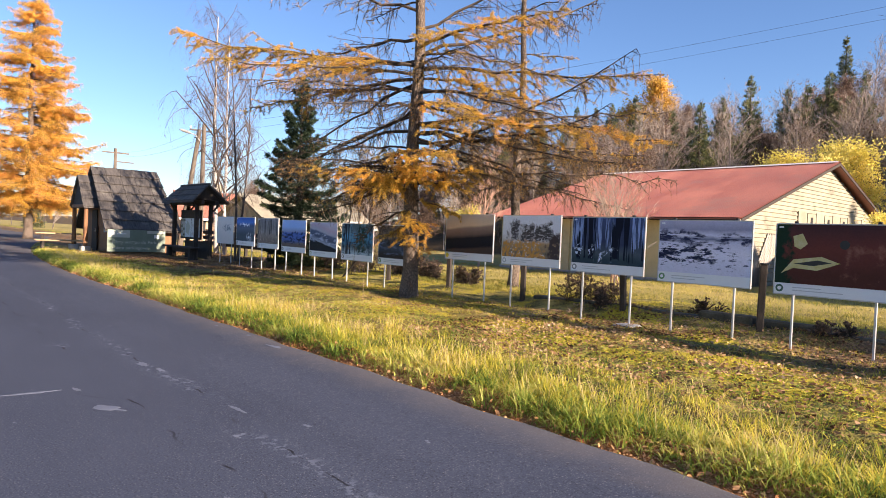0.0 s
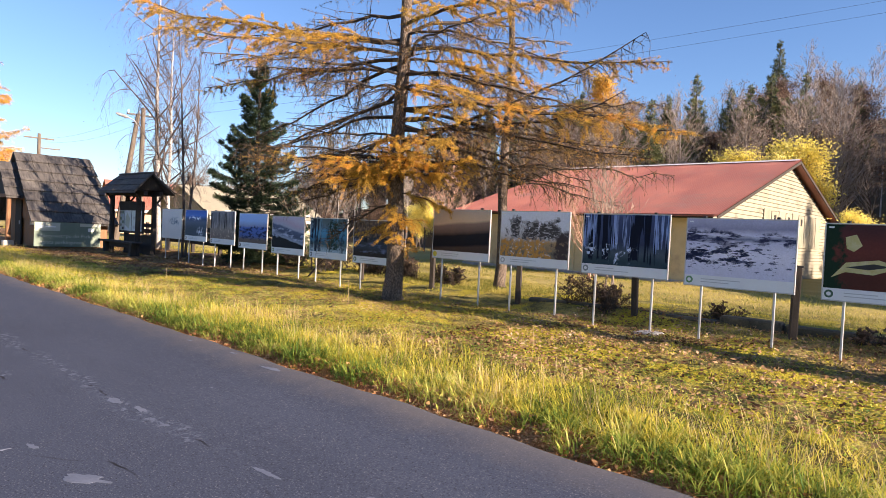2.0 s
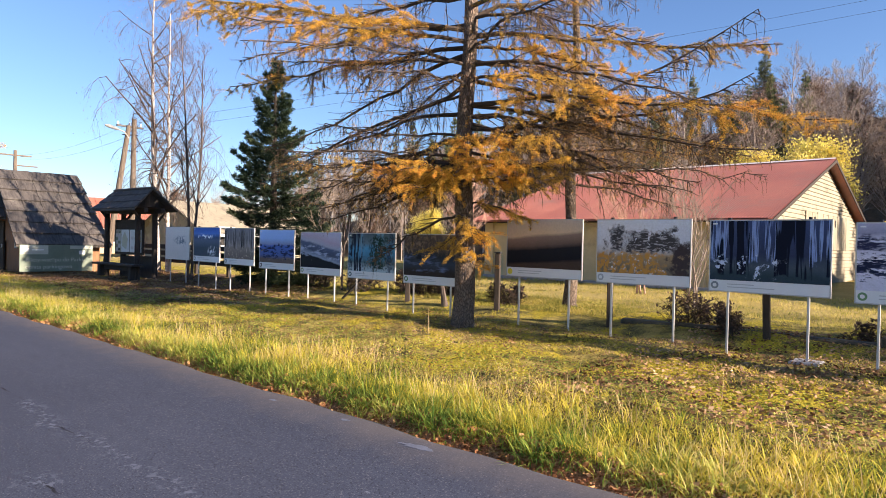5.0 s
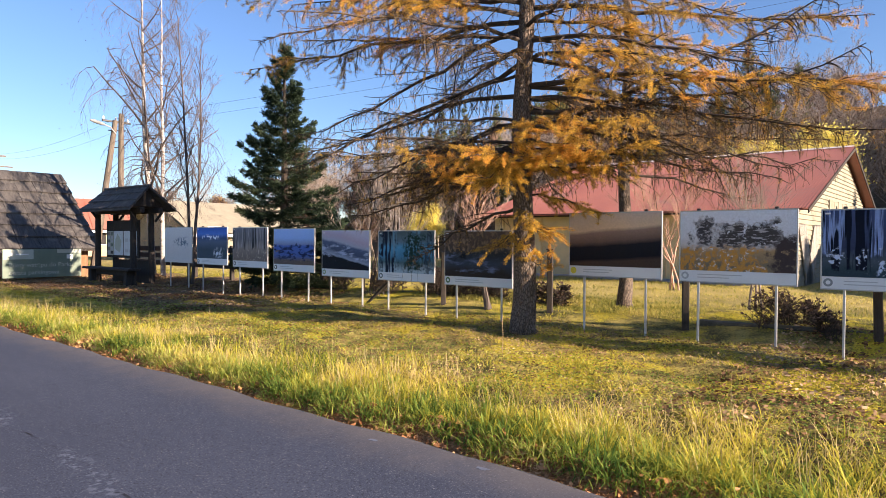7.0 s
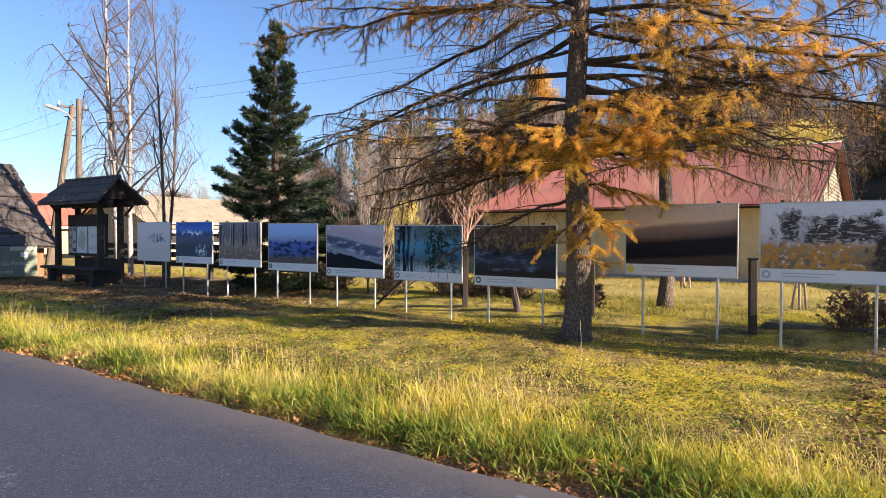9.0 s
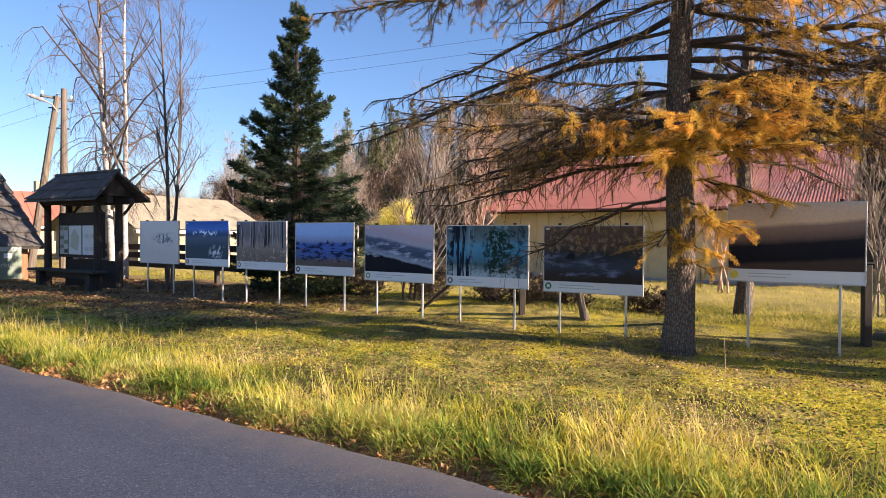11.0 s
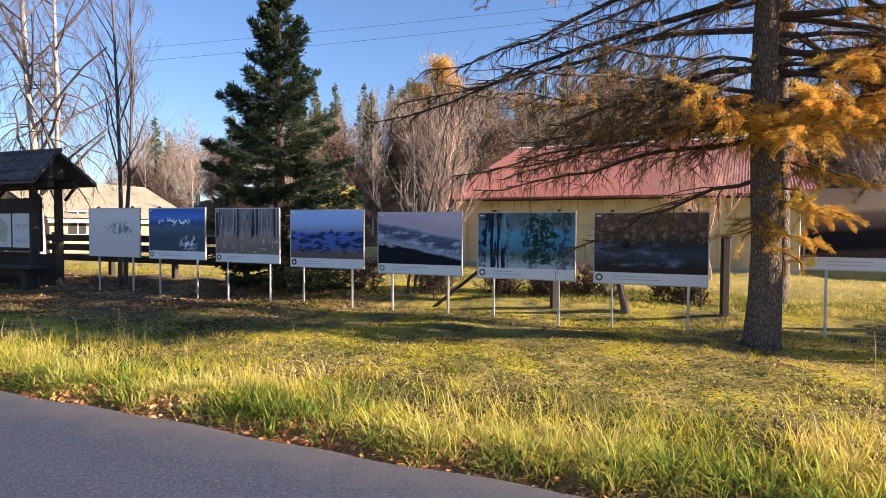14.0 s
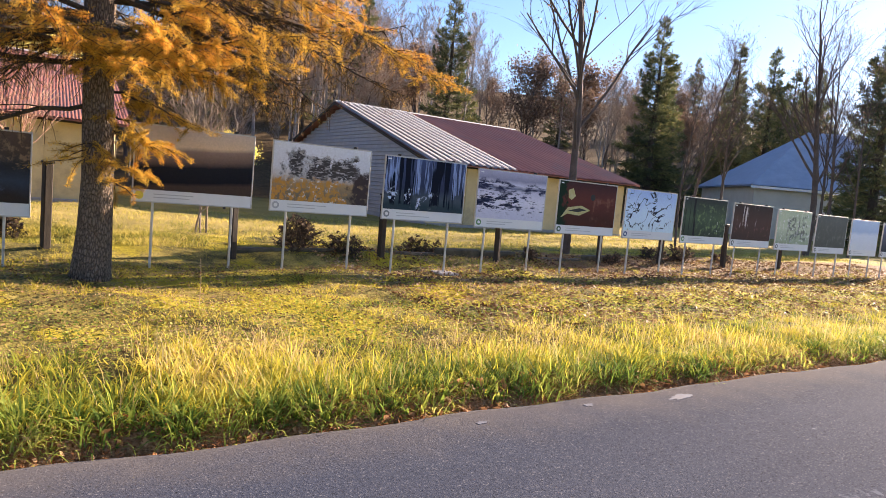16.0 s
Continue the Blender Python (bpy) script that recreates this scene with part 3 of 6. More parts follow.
def barn(x0, x1, y0, yr, eave, ridge, lit_gable, label, sheet):
    """A long shed: rendered front wall with pilasters, sheet gables and a ribbed red roof with a ridge along x."""
    y1 = 2 * yr - y0
    b = thing("barn", pose(x0, y0, 0), label, "barn")
    L, D = x1 - x0, y1 - y0
    w = eave - 0.05
    part("front_wall", Geo().box((0.1, 0.3, -0.4), (L - 0.1, 0.55, w)), WALL_YELLOW, b, "yellow rendered wall")
    part("back_wall", Geo().box((0.1, D - 0.5, -0.4), (L - 0.1, D - 0.3, w)), WALL_YELLOW, b)
    for i in range(7):
        x = 0.1 + (L - 0.6) * i / 6
        part("pilaster", Geo().box((x, 0.2, -0.4), (x + 0.42, 0.31, w), 0.02), WALL_YELLOW, b)
    part("plinth", Geo().box((0.05, 0.16, -0.4), (L - 0.05, 0.3, 0.22), 0.02), CONCRETE, b, "stained concrete plinth")
    half = yr - y0
    for k, (x, s) in enumerate(((0.1, -1), (L - 0.1, 1))):
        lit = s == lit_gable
        # light is put into the sheet colour: cream if lit, blue-grey if not
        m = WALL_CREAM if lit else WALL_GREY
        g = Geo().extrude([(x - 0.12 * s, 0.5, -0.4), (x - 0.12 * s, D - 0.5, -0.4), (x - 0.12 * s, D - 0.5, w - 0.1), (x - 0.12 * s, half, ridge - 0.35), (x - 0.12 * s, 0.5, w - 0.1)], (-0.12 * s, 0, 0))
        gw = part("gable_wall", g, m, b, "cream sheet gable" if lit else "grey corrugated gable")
        g = Geo()
        z = -0.2
        while z < ridge - 0.35:
            t = max(0.0, (z + 0.16 - w) / (ridge - 0.1 - w))
            a, e = 0.3 + t * (half - 0.3), D - 0.3 - t * (half - 0.3)
            if e - a > 0.3:
                g.poly([(x, a, z), (x, e, z), (x + 0.035 * s, e, z + 0.02), (x + 0.035 * s, a, z + 0.02), (x, a, z + 0.16), (x, e, z + 0.16)], [(0, 1, 2, 3), (3, 2, 5, 4)])
            z += 0.16
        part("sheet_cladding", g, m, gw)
        if lit:
            X = x + 0.04 * s
            for i in range(9):
                y = half - 3.2 + i * 0.95
                part("board", Geo().box((X - 0.02, y, 1.55), (X + 0.03, y + 0.86, 3.05 - 0.05 * (i % 2)), 0.008), WALL_CREAM, gw, "pale upright door board")
                if i in (1, 3, 5):
                    part("window", Geo().box((X + 0.03, y + 0.3, 2.55), (X + 0.05, y + 0.5, 2.85)), DARK_OPENING, gw, "small dark window")
            for j in range(14):
                q = Matrix.Translation((X + 0.02, 0.9 + j * 0.16, 1.1)) @ Matrix.Rotation(radians(35 if j < 7 else -35), 4, "X")
                part("lattice_board", Geo().box((-0.015, -0.06, -1.15), (0.02, 0.06, 1.15), 0.005, q), BOARD_GREY, gw, "grey slanting door board")
    over, side = 0.35, 0.3
    slope = Vector((0, half + over, (ridge - eave) * (half + over) / half))
    for s in (1, -1):
        y = -over if s == 1 else D + over
        lo = ridge - slope.z
        n = int((L + 2 * side) / 1.0)
        r = part("roof_slope", Geo().extrude([(-side, y, lo - 0.07), (L + side, y, lo - 0.07), (L + side, half, ridge - 0.07), (-side, half, ridge - 0.07)], (0, 0, 0.03)), ROOF_RED, b, "rust red sheet roof")
        for i in range(n):
            wd = (L + 2 * side) / n
            g = corrugated(Geo(), (-side + i * wd, y, lo), (1, 0, 0), (0, slope.y * s, slope.z), wd + 0.02, slope.length, 0.085 if sheet else 0.34, 0.006 if sheet else 0.035)
            part("roof_sheet", g, ROOF_PALE if (i < 4 and not sheet) else ROOF_RED, r)
    if not sheet:
        for i in range(11):
            u = -side + 0.2 + i * 0.36
            a, c = Vector((u, -over, ridge - slope.z + 0.03)), Vector((u, half, ridge + 0.03))
            part("roof_rib", Geo().extrude([a, a + Vector((0.1, 0, 0)), c + Vector((0.1, 0, 0)), c], (0, 0, 0.04)), ROOF_WHITE, b, "pale roof rib")
    part("ridge_cap", Geo().poly([(-side, half - 0.22, ridge - 0.03), (L + side, half - 0.22, ridge - 0.03), (L + side, half, ridge + 0.05), (-side, half, ridge + 0.05), (L + side, half + 0.22, ridge - 0.03), (-side, half + 0.22, ridge - 0.03)], [(0, 1, 2, 3), (3, 2, 4, 5)]), ROOF_WHITE, b, "pale ridge capping")
    for xe in (-side - 0.02, L + side):
        for s in (1, -1):
            y = -over if s == 1 else D + over
            a, c = Vector((xe, y, ridge - slope.z - 0.16)), Vector((xe, half, ridge - 0.16))
            part("bargeboard", Geo().extrude([a, c, c + Vector((0, 0, 0.12)), a + Vector((0, 0, 0.12))], (0.03, 0, 0)), TIMBER_DARK, b)
    part("eave_beam", Geo().box((0, -0.02, eave - 0.22), (L, 0.12, eave - 0.08), 0.01), TIMBER_DARK, b)
    return b


barn(-21.3, -10.0, 21.9, 30.5, 2.62, 5.3, 1, "long yellow barn with rusty red corrugated roof and cream gable", True)
barn(0.2, 10.6, 21.0, 30.2, 2.6, 5.25, 9, "long yellow barn with faded red roof and grey gable", False)


def house(x, y, turn, L, D, eave, ridge, wall, roof, label, hip=0.0, plain=False):
    """A house with its ridge along its own x axis."""
    h = thing("house", pose(x, y, float(height(x, y)) - 0.1, 0, 0, turn), label, "house")
    part("wall", Geo().extrude([(-L / 2, -D / 2, -0.5), (L / 2, -D / 2, -0.5), (L / 2, D / 2, -0.5), (-L / 2, D / 2, -0.5)], (0, 0, eave + 0.5)), wall, h)
    for s in (-1, 1):
        if hip == 0:
            part("gable", Geo().extrude([(s * L / 2, -D / 2, eave), (s * L / 2, D / 2, eave), (s * L / 2, 0, ridge - 0.1)], (-0.2 * s, 0, 0)), wall, h)
    o = 0.45
    g = Geo()
    a, e, f = L / 2 + o, D / 2 + o, eave - o * (ridge - eave) / (D / 2)
    r = a - hip
    for k in (0, 0.12):
        g.poly([(-a, -e, f + k), (a, -e, f + k), (r, 0, ridge + k), (-r, 0, ridge + k), (a, e, f + k), (-a, e, f + k)], [(0, 1, 2, 3), (4, 5, 3, 2), (1, 4, 2), (5, 0, 3)] if hip else [(0, 1, 2, 3), (4, 5, 3, 2)])
    rf = part("roof", g, roof, h)
    n = int(L / 0.6)
    for i in range(0 if plain else n + 1):
        u = -r + 2 * r * i / n
        for s in (-1, 1):
            part("roof_seam", Geo().extrude([(u - 0.02, s * e, f + 0.12), (u + 0.02, s * e, f + 0.12), (u + 0.02, 0, ridge + 0.12), (u - 0.02, 0, ridge + 0.12)], (0, 0, 0.04)), roof, rf)
    part("fascia", Geo().box((-a, -e - 0.02, f - 0.12), (a, -e + 0.02, f + 0.06)), WHITE_PAINT, h)
    for i in range(3):
        u = -L / 3 + i * L / 3
        w = part("window", Geo().box((u - 0.5, -D / 2 - 0.03, 1.0), (u + 0.5, -D / 2 + 0.02, 2.1), 0.01), DARK_OPENING, h, "dark window")
        part("window_frame", Geo().box((u - 0.58, -D / 2 - 0.05, 0.93), (u + 0.58, -D / 2 - 0.031, 1.0)).box((u - 0.58, -D / 2 - 0.05, 2.1), (u + 0.58, -D / 2 - 0.031, 2.17)).box((u - 0.03, -D / 2 - 0.05, 1.0), (u + 0.03, -D / 2 - 0.031, 2.1)), WHITE_PAINT, w)
    if not plain:
        part("chimney", Geo().box((-0.9, -0.3, ridge - 0.6), (-0.3, 0.3, ridge + 0.9), 0.03), WALL_CREAM, h)
    return h


house(50.4, 24.3, -36, 34, 12, 4.2, 8.8, WALL_WHITE, ROOF_BLUE, "white house with steep blue grey sheet metal roof", 6.5)
house(-45.0, 24.0, 96, 9, 7, 1.9, 3.7, WALL_CREAM, WALL_CREAM, "low cream rendered house with pale roof in sunlight", plain=True)
house(-59.0, 24.0, 80, 8, 6, 2.3, 4.4, PINK_WALL, ROOF_RED, "low pink rendered house with chimney behind trees")


# ---- ticket hut and its sign ----
def ticket_hut():
    h = thing("ticket_hut", pose(-30.6, 7.2, 0), "timber ticket hut with steep dark board roof and porch", "hut")
    W = 5.8
    y0, y1, ez, rz = 0.0, 3.25, 1.1, 3.98
    part("wall", Geo().box((-W + 0.5, 0.35, -0.2), (-0.5, 3.0, 1.3), 0.02), TIMBER_BROWN, h, "brown board wall")
    part("front_gable", Geo().extrude([(-W + 0.5, 0.3, 1.25), (-0.5, 0.3, 1.25), (-W / 2, 0.3, rz - 0.25)], (0, 0.08, 0)), TIMBER_BROWN, h)
    part("back_gable", Geo().extrude([(-W + 0.5, 3.0, 1.25), (-0.5, 3.0, 1.25), (-W / 2, 3.0, rz - 0.25)], (0, -0.08, 0)), TIMBER_BROWN, h)
    rng = random.Random(5)
    for s in (1, -1):
        xe, xr = (0.0, -W / 2) if s == 1 else (-W, -W / 2)
        slope = part("roof_slope", Geo().extrude([(xe, y0 + 0.02, ez), (xe, y1 - 0.02, ez), (xr, y1 - 0.35, rz), (xr, y0 + 0.02, rz)], (0.03 * -s, 0, -0.05)), SHINGLE, h, "dark weathered board roof")
        n = 7
        for i in range(n):
            a, b = i / n, (i + 1.12) / n
            cols = 5
            for j in range(cols):
                p, q = j / cols, (j + 1) / cols - 0.004
                pts = []
                for t, w, lift in ((a, p, 0.075), (a, q, 0.075), (b, q, 0.02), (b, p, 0.02)):
                    t = min(t, 1.0)
                    ya = y0 + w * (y1 - y0 - 0.3 * t)
                    pts.append(Vector((xe + (xr - xe) * t + s * lift, ya, ez + (rz - ez) * t + lift * 0.8 + rng.uniform(-0.008, 0.012))))
                part("roof_board", Geo().extrude(pts, (-0.02 * s, 0, -0.03)), SHINGLE, slope)
    # porch towards the road
    pz = 3.55
    for s in (1, -1):
        xe = -W / 2 + s * 1.35
        sl = part("porch_roof", Geo().extrude([(xe, -0.5, 2.1), (xe, 0.1, 2.1), (-W / 2, 0.1, pz), (-W / 2, -0.44, pz)], (0.02 * s, 0, -0.06)), SHINGLE, h)
        for i in range(4):
            t, u = i / 4, (i + 1.1) / 4
            pts = [Vector((xe + (-W / 2 - xe) * min(t, 1) + s * 0.05, y, 2.1 + (pz - 2.1) * min(t, 1) + 0.05)) for y in (-0.53, 0.1)]
            pts += [Vector((xe + (-W / 2 - xe) * min(u, 1) + s * 0.01, y, 2.1 + (pz - 2.1) * min(u, 1) + 0.01)) for y in (0.1, -0.53)]
            part("roof_board", Geo().extrude(pts, (0, 0, -0.03)), SHINGLE, sl)
        part("porch_post", Geo().tube([(xe - s * 0.2, -0.36, 0.2), (xe - s * 0.2, -0.36, 2.2)], [0.1, 0.085], 10), TIMBER_BROWN, h, "round orange brown log post")
        part("post_base", Geo().box((xe - s * 0.2 - 0.2, -0.56, -0.1), (xe - s * 0.2 + 0.2, -0.16, 0.32), 0.04), CONCRETE, h, "stone post base")
    part("porch_gable", Geo().extrude([(-W / 2 - 1.2, -0.43, 2.2), (-W / 2 + 1.2, -0.43, 2.2), (-W / 2, -0.43, pz - 0.12)], (0, 0.04, 0)), TIMBER_DARK, h)
    part("porch_beam", Geo().box((-W / 2 - 1.3, -0.46, 2.05), (-W / 2 + 1.3, -0.32, 2.2), 0.015), TIMBER_BROWN, h)
    door = part("door", Geo().box((-W / 2 - 0.45, 0.24, 0.0), (-W / 2 + 0.45, 0.3, 2.0), 0.01), TIMBER_DARK, h, "dark plank door")
    part("door_handle", Geo().box((-W / 2 + 0.32, 0.2, 0.98), (-W / 2 + 0.36, 0.24, 1.12), 0.005), ALU, door)
    part("paper_notice", Geo().box((-0.52, 0.1, 1.0), (-0.49, 0.4, 1.35)), WHITE_PAINT, h, "white paper notice")


ticket_hut()


def lettering(text, size, material, parent, m, thick=0.002):
    c = bpy.data.curves.new("lettering", "FONT")
    c.body, c.size, c.extrude = text, size, thick
    tmp = bpy.data.objects.new("lettering", c)
    me = bpy.data.meshes.new_from_object(tmp)
    bpy.data.objects.remove(tmp)
    me.materials.append(material)
    ob = new("lettering", me)
    ob.parent = parent
    ob.matrix_local = m
    return ob


def ticket_sign():
    s = thing("ticket_sign", pose(-30.25, 8.43, 0.02, 0, 0, 90), "green ticket and parking fee board with white lettering", "sign")
    part("board", Geo().box((-1.2, -0.02, 0.16), (1.2, 0.02, 1.12), 0.008), SIGN_GREEN, s)
    part("pale_field", Geo().box((-1.18, -0.028, 0.78), (-0.3, -0.021, 1.1)), SIGN_PALE, s, "pale green printed field")
    part("pale_field", Geo().box((0.42, -0.028, 0.98), (1.18, -0.021, 1.1)), SIGN_PALE, s, "pale green printed strip")
    part("emblem", Geo().box((0.72, -0.03, 0.78), (0.92, -0.022, 0.92), 0.003), WHITE_PAINT, s, "white emblem")
    part("emblem", Geo().box((-1.05, -0.036, 0.88), (-0.9, -0.03, 1.0), 0.003), WHITE_PAINT, s, "white emblem")
    part("print_bar", Geo().box((-0.82, -0.034, 0.92), (-0.45, -0.029, 0.96)), WHITE_PAINT, s)
    lettering("Bilety wstępu do Parku", 0.205, SIGN_PALE, s, pose(-1.02, -0.024, 0.52, 90, 0, 0))
    lettering("opłata parkingowa", 0.205, SIGN_PALE, s, pose(-1.02, -0.024, 0.27, 90, 0, 0))
    for x in (-1.05, 1.05):
        part("post", Geo().box((x - 0.03, 0.021, -0.15), (x + 0.03, 0.08, 1.1), 0.006), TIMBER_DARK, s)


ticket_sign()


# ---- information kiosk ----
def kiosk():
    k = thing("information_kiosk", pose(-26.39, 9.5, 0.08, 0, 0, 1.5), "dark timber information kiosk with small board roof", "kiosk")
    L, w, ez, rz = 1.67, 0.72, 2.3, 3.0
    for x in (-1.35, 0.98):
        for y in (-0.28, 0.28):
            part("post", Geo().tube([(x, y, -0.2), (x + 0.01, y, 1.2), (x, y, 2.3)], [0.1, 0.09, 0.085], 9), TIMBER_DARK, k, "thick round log post")
    for y in (-0.28, 0.28):
        part("beam", Geo().box((-1.6, y - 0.07, 2.2), (1.55, y + 0.07, 2.36), 0.02), TIMBER_DARK, k)
    rng = random.Random(2)
    for s in (-1, 1):
        r = part("roof_slope", Geo().extrude([(-L, s * w, ez), (L, s * w, ez), (L - 0.25, 0, rz), (-L + 0.25, 0, rz)], (0, 0, -0.04)), SHINGLE, k, "dark mossy board roof")
        for i in range(3):
            for j in range(12):
                a, b = i / 3, min(1.0, (i + 1.12) / 3)
                pts = []
                for t, u, lift in ((a, j / 12, 0.06), (a, (j + 1) / 12 - 0.006, 0.06), (b, (j + 1) / 12 - 0.006, 0.015), (b, j / 12, 0.015)):
                    l = L - 0.25 * t
                    pts.append(Vector((-l + 2 * l * u, s * w * (1 - t), ez + (rz - ez) * t + lift + rng.uniform(-0.01, 0.01))))
                part("roof_board", Geo().extrude(pts, (0, 0, -0.025)), SHINGLE, r)
    part("ridge_log", Geo().tube([(-L + 0.2, 0, rz + 0.02), (L - 0.2, 0, rz + 0.02)], [0.05, 0.05], 8), SHINGLE, k)
    for x in (-L + 0.45, L - 0.45):
        part("gable_board", Geo().extrude([(x, -w + 0.2, ez + 0.1), (x, w - 0.2, ez + 0.1), (x, 0, rz - 0.1)], (0.03, 0, 0)), TIMBER_DARK, k)
        for s in (-1, 1):
            part("brace", Geo().tube([(x, s * 0.28, 1.95), (x, s * 0.55, 2.3)], [0.04, 0.04], 6), TIMBER_DARK, k)
    bd = part("notice_board", Geo().box((-1.24, -0.06, 0.82), (0.87, 0.0, 2.0), 0.01), TIMBER_DARK, k, "dark framed notice board")
    part("header_strip", Geo().box((-1.15, -0.08, 1.74), (0.8, -0.061, 1.94), 0.004), TIMBER_DARK, bd, "dark header with pale patches")
    for x0, x1 in ((-1.15, -0.74), (-0.7, -0.12), (-0.06, 0.78)):
        part("poster", Geo().box((x0, -0.075, 0.9), (x1, -0.061, 1.66), 0.003), POSTER if x0 > -1 else SIGN_PALE, bd, "pale printed map poster")
    rr = random.Random(8)
    for i in range(12):
        x, z = (-1.12 + 0.2 * (i % 2), 0.94 + 0.12 * (i // 2))
        part("poster_picture", Geo().box((x, -0.08, z), (x + 0.16, -0.076, z + 0.09)), rr.choice([SIGN_GREEN, INK, BLACK, BOARD_GREY]), bd)
    for i in range(6):
        x, z = 0.05 + 0.24 * (i % 3), 1.0 + 0.33 * (i // 3)
        part("poster_picture", Geo().box((x, -0.08, z), (x + 0.17, -0.076, z + 0.1)), rr.choice([SIGN_GREEN, INK, BOARD_GREY]), bd)
    part("map_area", Geo().extrude([(-0.62, -0.076, 1.1), (-0.3, -0.076, 0.98), (-0.2, -0.076, 1.35), (-0.45, -0.076, 1.58), (-0.6, -0.076, 1.4)], (0, -0.004, 0)), SIGN_PALE, bd)
    part("shelf", Geo().box((-1.75, -0.62, 0.46), (1.35, -0.22, 0.53), 0.015), TIMBER_DARK, k, "dark plank bench")
    part("shelf_front", Geo().box((-1.5, -0.4, 0.3), (1.1, -0.33, 0.46), 0.01), TIMBER_DARK, k)
    for x in (-1.35, 1.0):
        part("bench_leg", Geo().box((x - 0.1, -0.55, -0.2), (x + 0.1, -0.36, 0.46), 0.02), TIMBER_DARK, k)
    part("low_board", Geo().box((-1.3, 0.2, 0.05), (0.95, 0.25, 0.75), 0.01), TIMBER_DARK, k)


kiosk()


def picnic_bench():
    b = thing("picnic_bench", pose(-35.2, 6.3, 0.05, 0, 0, 84), "pale weathered timber picnic bench beside the road", "bench")
    part("tabletop", Geo().box((-0.95, -0.2, 0.72), (0.95, 0.2, 0.78), 0.012), TIMBER_PALE, b)
    part("seat", Geo().box((-0.95, -0.62, 0.40), (0.95, -0.34, 0.45), 0.012), TIMBER_PALE, b)
    part("seat", Geo().box((-0.95, 0.36, 0.40), (0.95, 0.64, 0.45), 0.012), TIMBER_PALE, b)
    for x in (-0.65, 0.65):
        part("leg", Geo().box((x - 0.07, -0.09, -0.1), (x + 0.07, 0.09, 0.72), 0.015), TIMBER_DARK, b)
        part("cross_bar", Geo().box((x - 0.05, -0.6, 0.3), (x + 0.05, 0.6, 0.4), 0.012), TIMBER_DARK, b)
        for y in (-0.48, 0.5):
            part("leg", Geo().box((x - 0.06, y - 0.05, -0.1), (x + 0.06, y + 0.05, 0.3), 0.012), TIMBER_DARK, b)


picnic_bench()


# ---- poles and wires ----
def street_pole():
    p = thing("utility_pole", pose(-33.2, 12.2, 0.05), "weathered timber A-frame utility pole with street lamp", "pole")
    part("pole_leg", Geo().tube([(-0.05, 0.1, -0.3), (0.0, 0.12, 6.6)], [0.15, 0.1], 10), POLE_WOOD, p)
    part("pole_leg", Geo().tube([(-0.75, -0.75, -0.3), (-0.02, -0.1, 6.3)], [0.15, 0.1], 10), POLE_WOOD, p)
    for z in (5.2, 5.9):
        part("bolt", Geo().tube([(-0.25, -0.3, z), (0.1, 0.25, z)], [0.025, 0.025], 6), BLACK, p)
    part("cross_arm", Geo().box((-0.5, -0.45, 6.28), (-0.4, 0.7, 6.36), 0.01, None), BLACK, p)
    for y in (-0.4, 0.1, 0.6):
        part("insulator", Geo().tube([(-0.45, y, 6.36), (-0.45, y, 6.42), (-0.45, y, 6.5)], [0.02, 0.045, 0.03], 8), WHITE_PAINT, p)
    arm = part("lamp_arm", Geo().tube([(0.0, -0.1, 5.75), (0.1, -0.35, 5.98), (0.15, -0.62, 6.05)], [0.03, 0.028, 0.025], 7), ALU, p)
    part("lamp_head", Geo().tube([(0.15, -0.6, 6.04), (0.16, -0.72, 6.07), (0.2, -1.05, 6.13), (0.21, -1.18, 6.15)], [0.04, 0.07, 0.075, 0.03], 10), GLASSY, arm, "grey street lamp head")


street_pole()
far = thing("utility_pole", pose(-57.2, 14.1, 0.0), "distant timber utility pole with cross arm", "pole")
part("pole_leg", Geo().tube([(0, 0, -0.2), (0, 0, 7.4)], [0.16, 0.11], 8), POLE_WOOD, far)
part("cross_arm", Geo().box((-0.06, -1.0, 7.0), (0.06, 1.0, 7.1), 0.01), POLE_WOOD, far)
part("cross_arm", Geo().box((-0.05, 0.0, 6.3), (0.05, 1.4, 6.38), 0.01), POLE_WOOD, far)


def wire(a, b, sag, label):
    pts = []
    for i in range(25):
        t = i / 24
        p = Vector(a).lerp(Vector(b), t)
        p.z -= sag * 4 * t * (1 - t)
        pts.append(p)
    w = part("overhead_wire", Geo().tube(pts, [0.0045] * 25, 5), BLACK)
    tagged(w, label, "wire", "overhead wires")


for dz, dy in ((0.0, 0.1), (-0.25, 0.6)):
    wire((-33.65, 12.2 + dy, 6.5 + dz), (12.0, 34.0 + dy, 13.0 + dz), 0.6, "thin black overhead wire")
    wire((-33.65, 12.2 + dy, 6.5 + dz), (-57.2, 14.1 + dy, 7.1 + dz), 0.4, "thin black overhead wire")


